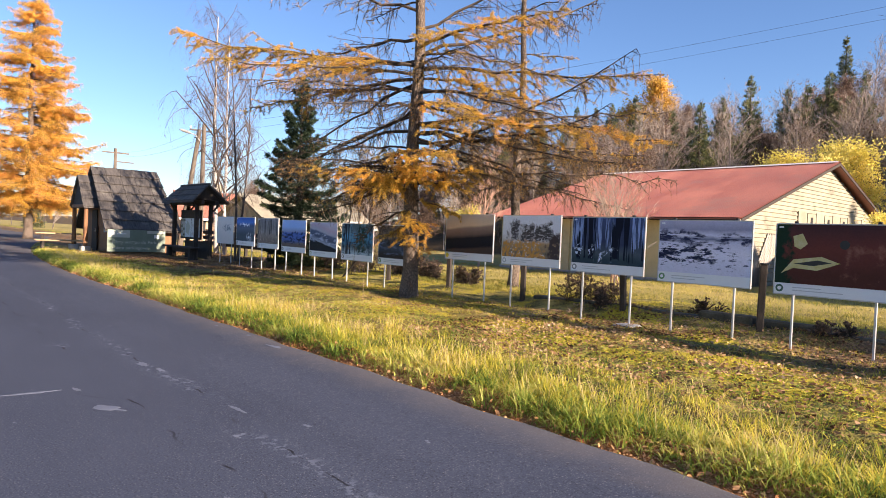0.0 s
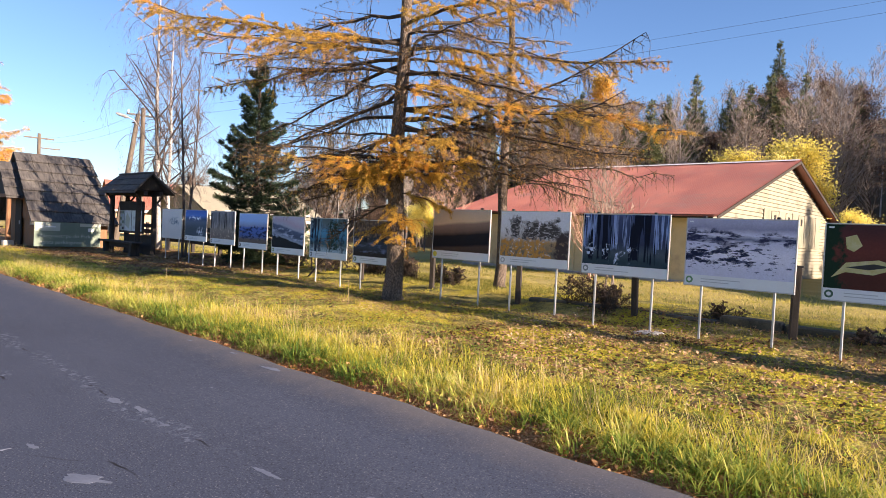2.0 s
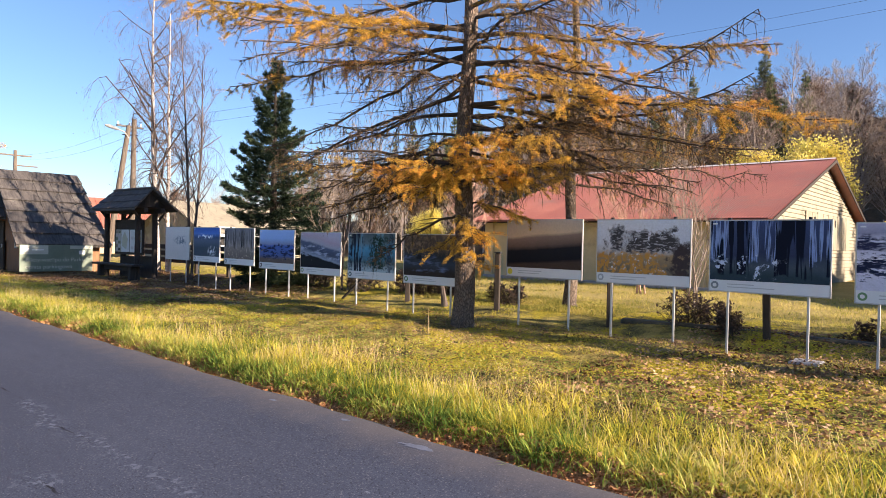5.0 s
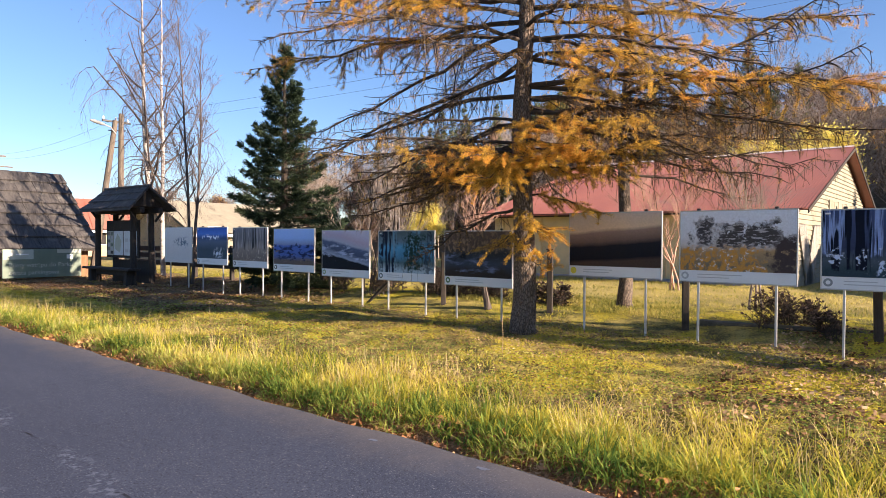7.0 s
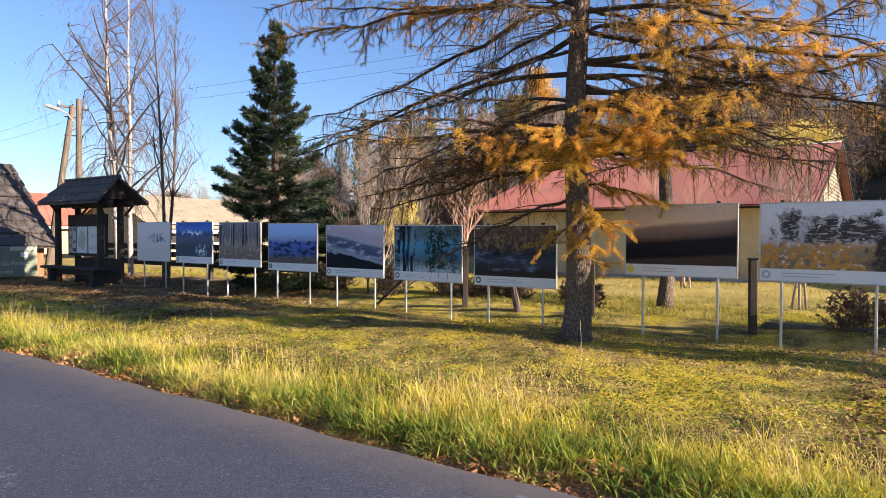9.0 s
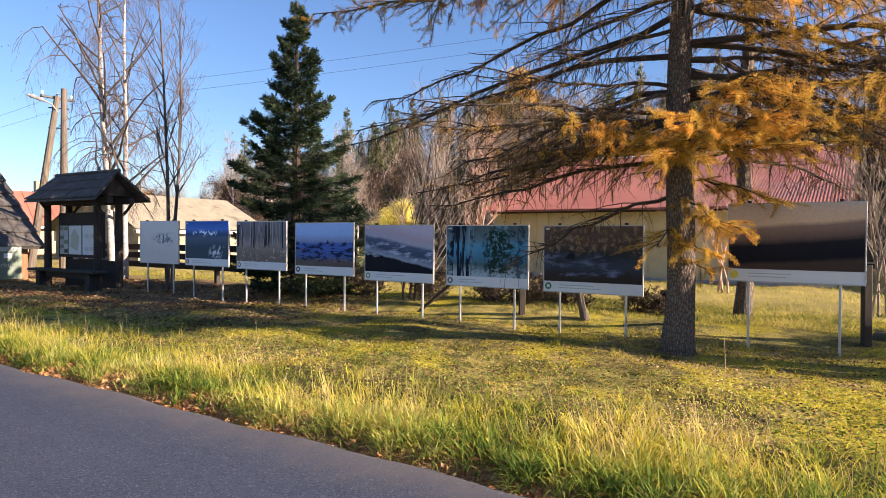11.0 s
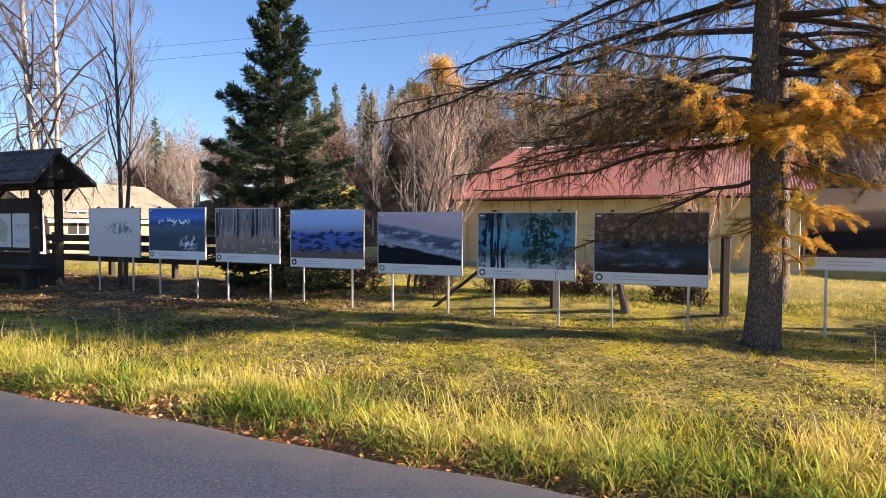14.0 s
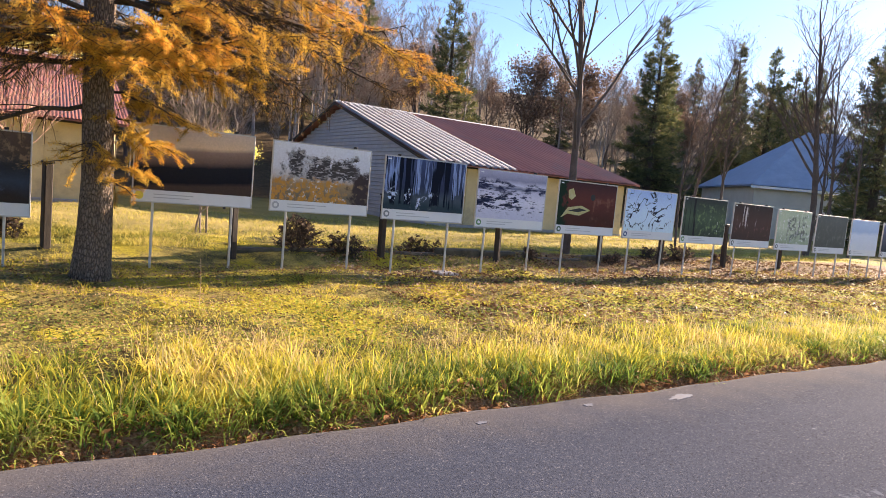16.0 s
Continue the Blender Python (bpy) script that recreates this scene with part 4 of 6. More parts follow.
# ---- photo panels ----
def photo_mat(name, sky_stops, warp_amount=0.06, warp_scale=2.5, layers=(), slant=0.0):
    """A printed landscape: bands from bottom to top, bent by noise, with patches laid over them.
    layers: (kind, scale, low, high, colour, (v0, v1), (u0, u1))."""
    n = Nodes(name)
    x, _, z = n.axes()
    u = n.math("ADD", n.math("DIVIDE", x, 1.46), 0.5)
    v = n.math("DIVIDE", n.math("SUBTRACT", z, 0.16), 0.82)
    bend = n.math("MULTIPLY", n.math("SUBTRACT", n.noise(warp_scale, 5, 0.55), 0.5), warp_amount * 4)
    h = n.math("ADD", n.math("ADD", v, bend), n.math("MULTIPLY", n.math("SUBTRACT", u, 0.5), slant))
    c = n.ramp(h, sky_stops)
    for kind, scale, lo, hi, colour, vr, ur in layers:
        if kind == "upright":
            f = n.noise(1.0, 3, 0.6, n.scaled((scale, 1, scale * 0.06)))
        elif kind == "flat":
            f = n.noise(1.0, 5, 0.65, n.scaled((scale * 0.25, 1, scale)))
        elif kind == "vein":
            f = n.math("SUBTRACT", 0.2, n.math("ABSOLUTE", n.math("SUBTRACT", n.noise(scale, 3, 0.5, None, 0.6), 0.5)))
        else:
            f = n.noise(scale, 6, 0.65)
        m = n.step(f, lo, hi)
        ragged = n.math("MULTIPLY", n.math("SUBTRACT", n.noise(7, 5, 0.65), 0.5), 0.55)
        for t, (a, b) in ((v, vr), (u, ur)):
            m = n.math("MULTIPLY", m, n.math("MULTIPLY", n.step(n.math("ADD", t, ragged), a - 0.05, a + 0.05), n.step(n.math("ADD", t, ragged), b + 0.05, b - 0.05)))
        c = n.mix(m, c, colour)
    grain = n.noise(45, 3, 0.6)
    c = n.mix(1.0, c, (1.75, 1.75, 1.8), "MULTIPLY")
    c = n.mix(0.35, c, n.mix(1.0, c, n.ramp(grain, [(0.3, 0.55), (0.7, 1.0)]), "MULTIPLY"))
    return n.finish(c, 0.5, None, spec=0.08)


ALL = (-0.2, 1.2)
PHOTOS = [
    ("grey printed board with small dark sketch", dict(sky_stops=[(0.1, (0.40, 0.38, 0.36)), (0.9, (0.46, 0.45, 0.44))], layers=[("blob", 7, 0.44, 0.55, (0.09, 0.12, 0.15), (0.4, 0.68), (0.52, 0.88)), ("blob", 12, 0.5, 0.6, (0.2, 0.2, 0.2), (0.45, 0.65), (0.36, 0.5))])),
    ("lake photograph in deep blue and slate", dict(sky_stops=[(0.3, (0.035, 0.055, 0.075)), (0.55, (0.06, 0.09, 0.14)), (0.66, (0.03, 0.06, 0.14)), (0.8, (0.05, 0.14, 0.42)), (1.0, (0.03, 0.09, 0.34))], warp_amount=0.02, layers=[("blob", 8, 0.48, 0.56, (0.7, 0.78, 0.85), (0.66, 0.74), (0.2, 0.8)), ("blob", 9, 0.45, 0.6, (0.42, 0.46, 0.5), (0.0, 0.32), (0.6, 0.85))])),
    ("bare forest photograph in greys and browns", dict(sky_stops=[(0.1, (0.13, 0.10, 0.085)), (0.4, (0.18, 0.15, 0.13)), (0.6, (0.10, 0.095, 0.10)), (1.0, (0.13, 0.13, 0.15))], layers=[("upright", 24, 0.50, 0.58, (0.24, 0.22, 0.22), (0.4, 1.2), ALL), ("upright", 13, 0.54, 0.6, (0.025, 0.022, 0.025), (0.35, 1.1), ALL), ("blob", 14, 0.54, 0.66, (0.36, 0.29, 0.23), (-0.2, 0.45), ALL)])),
    ("flooded meadow photograph under pale blue sky", dict(sky_stops=[(0.12, (0.09, 0.07, 0.06)), (0.25, (0.05, 0.09, 0.25)), (0.52, (0.05, 0.10, 0.32)), (0.58, (0.16, 0.2, 0.34)), (0.75, (0.22, 0.33, 0.56)), (1.0, (0.25, 0.37, 0.64))], warp_amount=0.02, layers=[("flat", 14, 0.48, 0.56, (0.01, 0.016, 0.05), (0.15, 0.54), ALL), ("flat", 9, 0.58, 0.66, (0.14, 0.11, 0.09), (0.0, 0.4), ALL)])),
    ("misty hills photograph in blue and violet", dict(sky_stops=[(0.26, (0.006, 0.008, 0.013)), (0.3, (0.20, 0.23, 0.30)), (0.45, (0.045, 0.06, 0.10)), (0.62, (0.06, 0.08, 0.14)), (0.68, (0.26, 0.27, 0.34)), (0.82, (0.32, 0.26, 0.33)), (1.0, (0.36, 0.34, 0.42))], warp_amount=0.05, warp_scale=1.6, slant=0.32, layers=[("flat", 7, 0.50, 0.60, (0.26, 0.30, 0.40), (0.3, 0.64), ALL)])),
    ("forest pool photograph in turquoise", dict(sky_stops=[(0.06, (0.25, 0.32, 0.36)), (0.25, (0.05, 0.09, 0.10)), (0.4, (0.045, 0.15, 0.25)), (0.62, (0.06, 0.21, 0.34)), (0.75, (0.08, 0.13, 0.17)), (1.0, (0.06, 0.09, 0.10))], layers=[("upright", 9, 0.52, 0.62, (0.10, 0.2, 0.27), (0.3, 1.1), ALL), ("blob", 16, 0.40, 0.50, (0.01, 0.028, 0.024), (0.05, 0.95), (0.50, 0.80)), ("upright", 14, 0.46, 0.5, (0.008, 0.012, 0.025), (-0.2, 1.2), (0.02, 0.32)), ("upright", 3, 0.2, 0.3, (0.01, 0.015, 0.03), (-0.2, 1.2), (0.88, 0.94))])),
    ("dark forest stream photograph in browns", dict(sky_stops=[(0.1, (0.025, 0.02, 0.018)), (0.3, (0.03, 0.04, 0.06)), (0.5, (0.022, 0.025, 0.03)), (0.7, (0.06, 0.045, 0.038)), (1.0, (0.085, 0.06, 0.05))], layers=[("blob", 13, 0.48, 0.62, (0.17, 0.12, 0.08), (0.55, 1.2), ALL), ("flat", 8, 0.48, 0.68, (0.10, 0.13, 0.22), (0.1, 0.52), (-0.1, 0.8)), ("blob", 6, 0.4, 0.44, (0.01, 0.012, 0.018), (0.4, 0.55), (0.22, 0.35))])),
    ("sunset hills photograph in tan and black", dict(sky_stops=[(0.1, (0.045, 0.03, 0.024)), (0.16, (0.008, 0.008, 0.012)), (0.4, (0.012, 0.012, 0.016)), (0.5, (0.11, 0.075, 0.06)), (0.66, (0.19, 0.13, 0.105)), (0.72, (0.44, 0.33, 0.22)), (1.0, (0.38, 0.32, 0.29))], warp_amount=0.03, warp_scale=1.7, slant=-0.14)),
    ("rock towers photograph above autumn bushes", dict(sky_stops=[(0.1, (0.12, 0.10, 0.07)), (0.35, (0.25, 0.17, 0.09)), (0.45, (0.36, 0.35, 0.35)), (0.6, (0.42, 0.43, 0.46)), (1.0, (0.46, 0.48, 0.52))], layers=[("blob", 5, 0.34, 0.40, (0.04, 0.037, 0.04), (0.42, 0.88), (0.15, 0.30)), ("blob", 6, 0.38, 0.43, (0.045, 0.04, 0.04), (0.42, 0.80), (0.36, 0.86)), ("flat", 30, 0.53, 0.57, (0.26, 0.25, 0.25), (0.44, 0.84), (0.15, 0.85)), ("blob", 12, 0.44, 0.54, (0.34, 0.17, 0.04), (-0.1, 0.40), (-0.1, 0.72)), ("blob", 16, 0.56, 0.64, (0.4, 0.38, 0.36), (-0.1, 0.4), (0.1, 0.7)), ("blob", 7, 0.36, 0.5, (0.04, 0.03, 0.03), (-0.1, 0.6), (0.84, 1.1))])),
    ("winter forest photograph in dark blue", dict(sky_stops=[(0.1, (0.02, 0.035, 0.045)), (0.25, (0.045, 0.06, 0.075)), (0.45, (0.022, 0.03, 0.06)), (1.0, (0.035, 0.05, 0.11))], layers=[("upright", 16, 0.48, 0.56, (0.16, 0.22, 0.38), (0.35, 1.2), ALL), ("upright", 8, 0.50, 0.54, (0.004, 0.006, 0.014), (0.1, 1.2), ALL), ("blob", 6, 0.55, 0.6, (0.34, 0.40, 0.50), (0.08, 0.42), (0.0, 0.6)), ("blob", 8, 0.6, 0.66, (0.5, 0.52, 0.55), (0.0, 0.2), (0.25, 0.5))])),
    ("snowy river photograph in pale violet", dict(sky_stops=[(0.1, (0.38, 0.38, 0.46)), (0.4, (0.46, 0.45, 0.52)), (0.6, (0.36, 0.36, 0.45)), (0.66, (0.10, 0.11, 0.17)), (0.74, (0.4, 0.4, 0.48)), (0.85, (0.19, 0.19, 0.27)), (1.0, (0.28, 0.28, 0.37))], warp_amount=0.05, layers=[("flat", 9, 0.49, 0.54, (0.012, 0.015, 0.035), (0.22, 0.58), (-0.1, 0.7)), ("flat", 22, 0.56, 0.6, (0.06, 0.065, 0.11), (0.1, 0.6), ALL), ("flat", 9, 0.46, 0.54, (0.02, 0.022, 0.05), (0.60, 0.78), ALL), ("flat", 14, 0.62, 0.68, (0.16, 0.17, 0.24), (0.0, 0.2), ALL)])),
    ("print with yellow shape on maroon ground", dict(sky_stops=[(0.2, (0.05, 0.018, 0.014)), (0.6, (0.085, 0.025, 0.02)), (1.0, (0.04, 0.018, 0.02))], layers=[("blob", 2.5, 0.1, 0.2, (0.008, 0.02, 0.012), (-0.2, 1.2), (-0.2, 0.12)), ("blob", 4, 0.5, 0.7, (0.16, 0.07, 0.05), (0.1, 0.7), (0.6, 0.95))])),
    ("pale blue print with dark bare branches", dict(sky_stops=[(0.0, (0.42, 0.52, 0.56)), (0.5, (0.40, 0.50, 0.62)), (1.0, (0.26, 0.36, 0.56))], layers=[("vein", 3.2, 0.178, 0.19, (0.02, 0.022, 0.035), (0.05, 0.95), (0.0, 0.9)), ("blob", 9, 0.6, 0.7, (0.3, 0.32, 0.28), (-0.1, 0.3), ALL)])),
    ("dark green forest photograph", dict(sky_stops=[(0.0, (0.03, 0.04, 0.03)), (0.5, (0.05, 0.075, 0.045)), (1.0, (0.025, 0.03, 0.03))], layers=[("blob", 7, 0.52, 0.66, (0.13, 0.19, 0.08), (0.0, 0.9), (0.35, 1.0)), ("blob", 12, 0.6, 0.68, (0.3, 0.34, 0.26), (0.0, 0.6), (0.5, 1.0)), ("upright", 7, 0.55, 0.62, (0.014, 0.014, 0.016), (-0.2, 1.2), (0.0, 0.4))])),
    ("dark brown print with pale uprights", dict(sky_stops=[(0.0, (0.05, 0.03, 0.024)), (0.5, (0.065, 0.035, 0.03)), (1.0, (0.035, 0.024, 0.022))], layers=[("upright", 10, 0.54, 0.6, (0.42, 0.36, 0.33), (0.4, 0.95), (0.15, 0.55)), ("blob", 6, 0.55, 0.68, (0.12, 0.06, 0.05), (-0.2, 0.5), ALL)])),
    ("pale green and grey print", dict(sky_stops=[(0.0, (0.22, 0.26, 0.17)), (0.5, (0.36, 0.40, 0.28)), (1.0, (0.33, 0.38, 0.26))], layers=[("blob", 6, 0.46, 0.58, (0.12, 0.13, 0.11), (0.1, 0.85), (0.3, 0.9)), ("blob", 14, 0.55, 0.64, (0.5, 0.5, 0.46), ALL, ALL)])),
    ("plain dark grey green photograph", dict(sky_stops=[(0.0, (0.06, 0.065, 0.055)), (1.0, (0.085, 0.09, 0.085))], layers=[("blob", 6, 0.5, 0.7, (0.11, 0.115, 0.10), ALL, ALL)])),
    ("pale sky photograph in blue and white", dict(sky_stops=[(0.1, (0.44, 0.47, 0.5)), (0.5, (0.46, 0.5, 0.56)), (0.62, (0.30, 0.38, 0.5)), (1.0, (0.36, 0.44, 0.56))], layers=[])),
    ("dark blue evening photograph", dict(sky_stops=[(0.1, (0.02, 0.025, 0.04)), (0.6, (0.05, 0.06, 0.1)), (1.0, (0.1, 0.12, 0.2))], layers=[])),
]
PANEL_LEFT_LEG = [-23.78, -22.02, -20.26, -18.52, -16.74, -14.98, -13.22, -10.64, -8.88, -7.12, -5.36, -3.54, -1.77, 0.0, 1.76, 3.53, 5.27, 7.06, 8.82]
PANEL_TOP = [1.84, 1.83, 1.81, 1.77, 1.72, 1.71, 1.70, 1.97, 1.96, 1.94, 1.90, 1.87, 1.85, 1.82, 1.80, 1.77, 1.74, 1.72, 1.71]
EMBLEMS = {0: None, 7: (0.62, 0.52, 0.06), 8: (0.35, 0.37, 0.4), 9: (0.2, 0.22, 0.24), 10: (0.12, 0.24, 0.12), 11: (0.05, 0.10, 0.07), 4: (0.2, 0.27, 0.12), 6: (0.06, 0.14, 0.05), 3: (0.03, 0.03, 0.035), 12: (0.05, 0.08, 0.2), 13: (0.1, 0.22, 0.1)}


def photo_panel(i):
    label, look_of = PHOTOS[i]
    x, top = PANEL_LEFT_LEG[i] + 0.5, PANEL_TOP[i]
    y = 9.55
    z0 = float(height(x, y))
    rr = random.Random(40 + i)
    p = thing("photo_panel", pose(x, y, z0, rr.uniform(-0.4, 0.4), 0, rr.uniform(-0.6, 0.6)), label + " on two metal legs", "display panel", "outdoor photo panels")
    b = top - 1.0 - z0
    up = pose(0, 0, b)

    def lift(g):
        g.v = [(q[0], q[1], q[2] + b) for q in g.v]
        return g
    part("panel_board", lift(Geo().box((-0.745, -0.008, 0.006), (0.745, 0.012, 0.994), 0.003)), STRIP, p)
    fr = Geo().box((-0.755, -0.016, 0.0), (-0.741, 0.018, 1.0), 0.002).box((0.741, -0.016, 0.0), (0.755, 0.018, 1.0), 0.002)
    fr.box((-0.741, -0.016, 0.0), (0.741, 0.018, 0.014), 0.002).box((-0.741, -0.016, 0.986), (0.741, 0.018, 1.0), 0.002)
    part("frame", lift(fr), ALU, p, "thin aluminium frame")
    bottom = 0.02 if i == 0 else 0.165
    ph = part("photo", Geo().box((-0.738, -0.014, bottom), (0.738, -0.0085, 0.983)), photo_mat("photo_print", **look_of), p, label)
    ph.matrix_local = up
    if i != 0:
        s = part("caption_strip", lift(Geo().box((-0.738, -0.0125, 0.017), (0.738, -0.0085, 0.162))), STRIP, p, "white caption strip")
        for k in range(2):
            w = rr.uniform(0.3, 0.7)
            part("print_bar", lift(Geo().box((-0.5, -0.0145, 0.105 - 0.04 * k), (-0.5 + w, -0.013, 0.117 - 0.04 * k))), INK, s)
        c = EMBLEMS.get(i, (0.1, 0.12, 0.12))
        m = surf("emblem_print", c, tuple(q * 1.3 for q in c), 20, 80, 0.4, 0.0003)
        part("emblem", lift(Geo().disc((-0.67, -0.0145, 0.09), 0.052, 0.004)), m, s)
        part("emblem_ring", lift(Geo().disc((-0.67, -0.0172, 0.09), 0.026, 0.002)), STRIP if i != 7 else m, s)
    part("corner_mark", lift(Geo().box((-0.71, -0.0165, 0.935), (-0.65, -0.0145, 0.955))), STRIP, p)
    for s in (-0.5, 0.5):
        leg = part("leg", Geo().box((s - 0.015, 0.019, -0.25), (s + 0.015, 0.05, b + 0.9), 0.004), ALU, p, "square aluminium leg")
        part("leg_cap", lift(Geo().box((s - 0.022, 0.0, 0.998), (s + 0.022, 0.05, 1.03), 0.004)), BLACK, leg)
    if i == 9:
        part("foot_slab", Geo().box((0.33, -0.2, -0.05), (0.68, 0.18, 0.05), 0.015), CONCRETE, p, "grey concrete foot slab")
    if i == 11:
        m = surf("pale_yellow_print", (0.42, 0.36, 0.10), (0.56, 0.52, 0.3), 12, 60, 0.35, 0.0003)
        part("print_shape", lift(Geo().extrude([(-0.52, -0.0145, 0.82), (-0.4, -0.0145, 0.86), (-0.33, -0.0145, 0.72), (-0.42, -0.0145, 0.64), (-0.5, -0.0145, 0.68)], (0, -0.002, 0))), m, p, "pale yellow printed shape")
        part("print_shape", lift(Geo().extrude([(-0.66, -0.0145, 0.3), (-0.5, -0.0145, 0.5), (-0.15, -0.0145, 0.55), (0.08, -0.0145, 0.47), (-0.2, -0.0145, 0.36), (-0.5, -0.0145, 0.38)], (0, -0.002, 0))), m, p, "pale yellow printed shape")
        part("print_shape", lift(Geo().extrude([(-0.5, -0.017, 0.44), (-0.2, -0.017, 0.5), (-0.02, -0.017, 0.47), (-0.25, -0.017, 0.42)], (0, -0.001, 0))), BLACK, p)
        part("print_shape", lift(Geo().disc((0.12, -0.0155, 0.72), 0.06, 0.003)), BLACK, p)


for i in range(len(PANEL_LEFT_LEG)):
    photo_panel(i)


# ---- old fence posts, low wall, rail fence ----
rng0 = random.Random(11)
for i, x in enumerate((-14.3, -11.8, -9.37, -6.85, -4.35, -1.6, 0.35, 2.75, 5.2)):
    z = float(height(x, 10.5))
    hgt = 1.05 if i != 1 else 1.12
    f = thing("fence_post", pose(x, 10.5, z, rng0.uniform(-2, 2), rng0.uniform(-2, 2), rng0.uniform(0, 40)), "short dark weathered timber fence post", "post", "old fence posts")
    part("post", Geo().box((-0.052, -0.052, -0.3), (0.052, 0.052, hgt), 0.012), TIMBER_DARK, f)
    part("post_cap", Geo().box((-0.065, -0.065, hgt + 0.001), (0.065, 0.065, hgt + 0.03), 0.008), BLACK, f)
st = thing("tree_stump", pose(-13.25, 10.5, float(height(-13.25, 10.5))), "crooked grey dead stump", "stump")
part("stump", Geo().tube([(0.12, 0, -0.2), (0.03, 0, 0.2), (-0.04, 0, 0.5), (-0.02, 0, 0.75)], [0.09, 0.06, 0.05, 0.05], 8, True, 0.15), BARK_GREY, st)
pl = thing("slanted_prop", pose(-15.8, 10.3, 0.1), "dark slanting timber prop on the grass", "timber")
part("prop", Geo().tube([(-0.55, 0, 0.0), (0.35, 0.05, 0.72)], [0.03, 0.03], 6), TIMBER_DARK, pl)
lw = thing("low_wall", pose(-9.4, 10.75, 0.1), "low mossy broken concrete edge in grass", "wall")
for i in range(9):
    a = 0.1 + i * 0.95
    part("slab", Geo().box((a, rng0.uniform(-0.04, 0.04), -0.2), (a + 0.92, 0.22, 0.2 + rng0.uniform(-0.1, 0.08)), 0.03), MOSSY, lw)
rf = thing("rail_fence", pose(-30.5, 11.6, 0.05), "dark timber rail fence behind the panels", "fence")
for i in range(6):
    part("fence_upright", Geo().box((i * 2.2, -0.06, -0.2), (i * 2.2 + 0.12, 0.06, 1.25), 0.012), TIMBER_DARK, rf)
for z in (0.52, 0.78, 1.02):
    part("rail", Geo().box((-0.2, -0.1, z), (11.6, -0.061, z + 0.17), 0.01), TIMBER_DARK, rf)


# ---- trees ----
def curve_path(rng, start, az, pitch, length, n, droop, tip_up=0.0, wob=0.06):
    p, pts = Vector(start), [Vector(start)]
    a, e = az, pitch
    for i in range(n):
        t = (i + 1) / n
        e2 = e - droop * t + tip_up * t * t * t
        a += rng.gauss(0, wob)
        d = Vector((math.cos(a) * math.cos(e2), math.sin(a) * math.cos(e2), math.sin(e2)))
        p = p + d * (length / n)
        pts.append(p.copy())
    return pts


def at(pts, t):
    f = min(max(t, 0), 0.9999) * (len(pts) - 1)
    i = int(f)
    return pts[i].lerp(pts[i + 1], f - i), (pts[i + 1] - pts[i]).normalized()


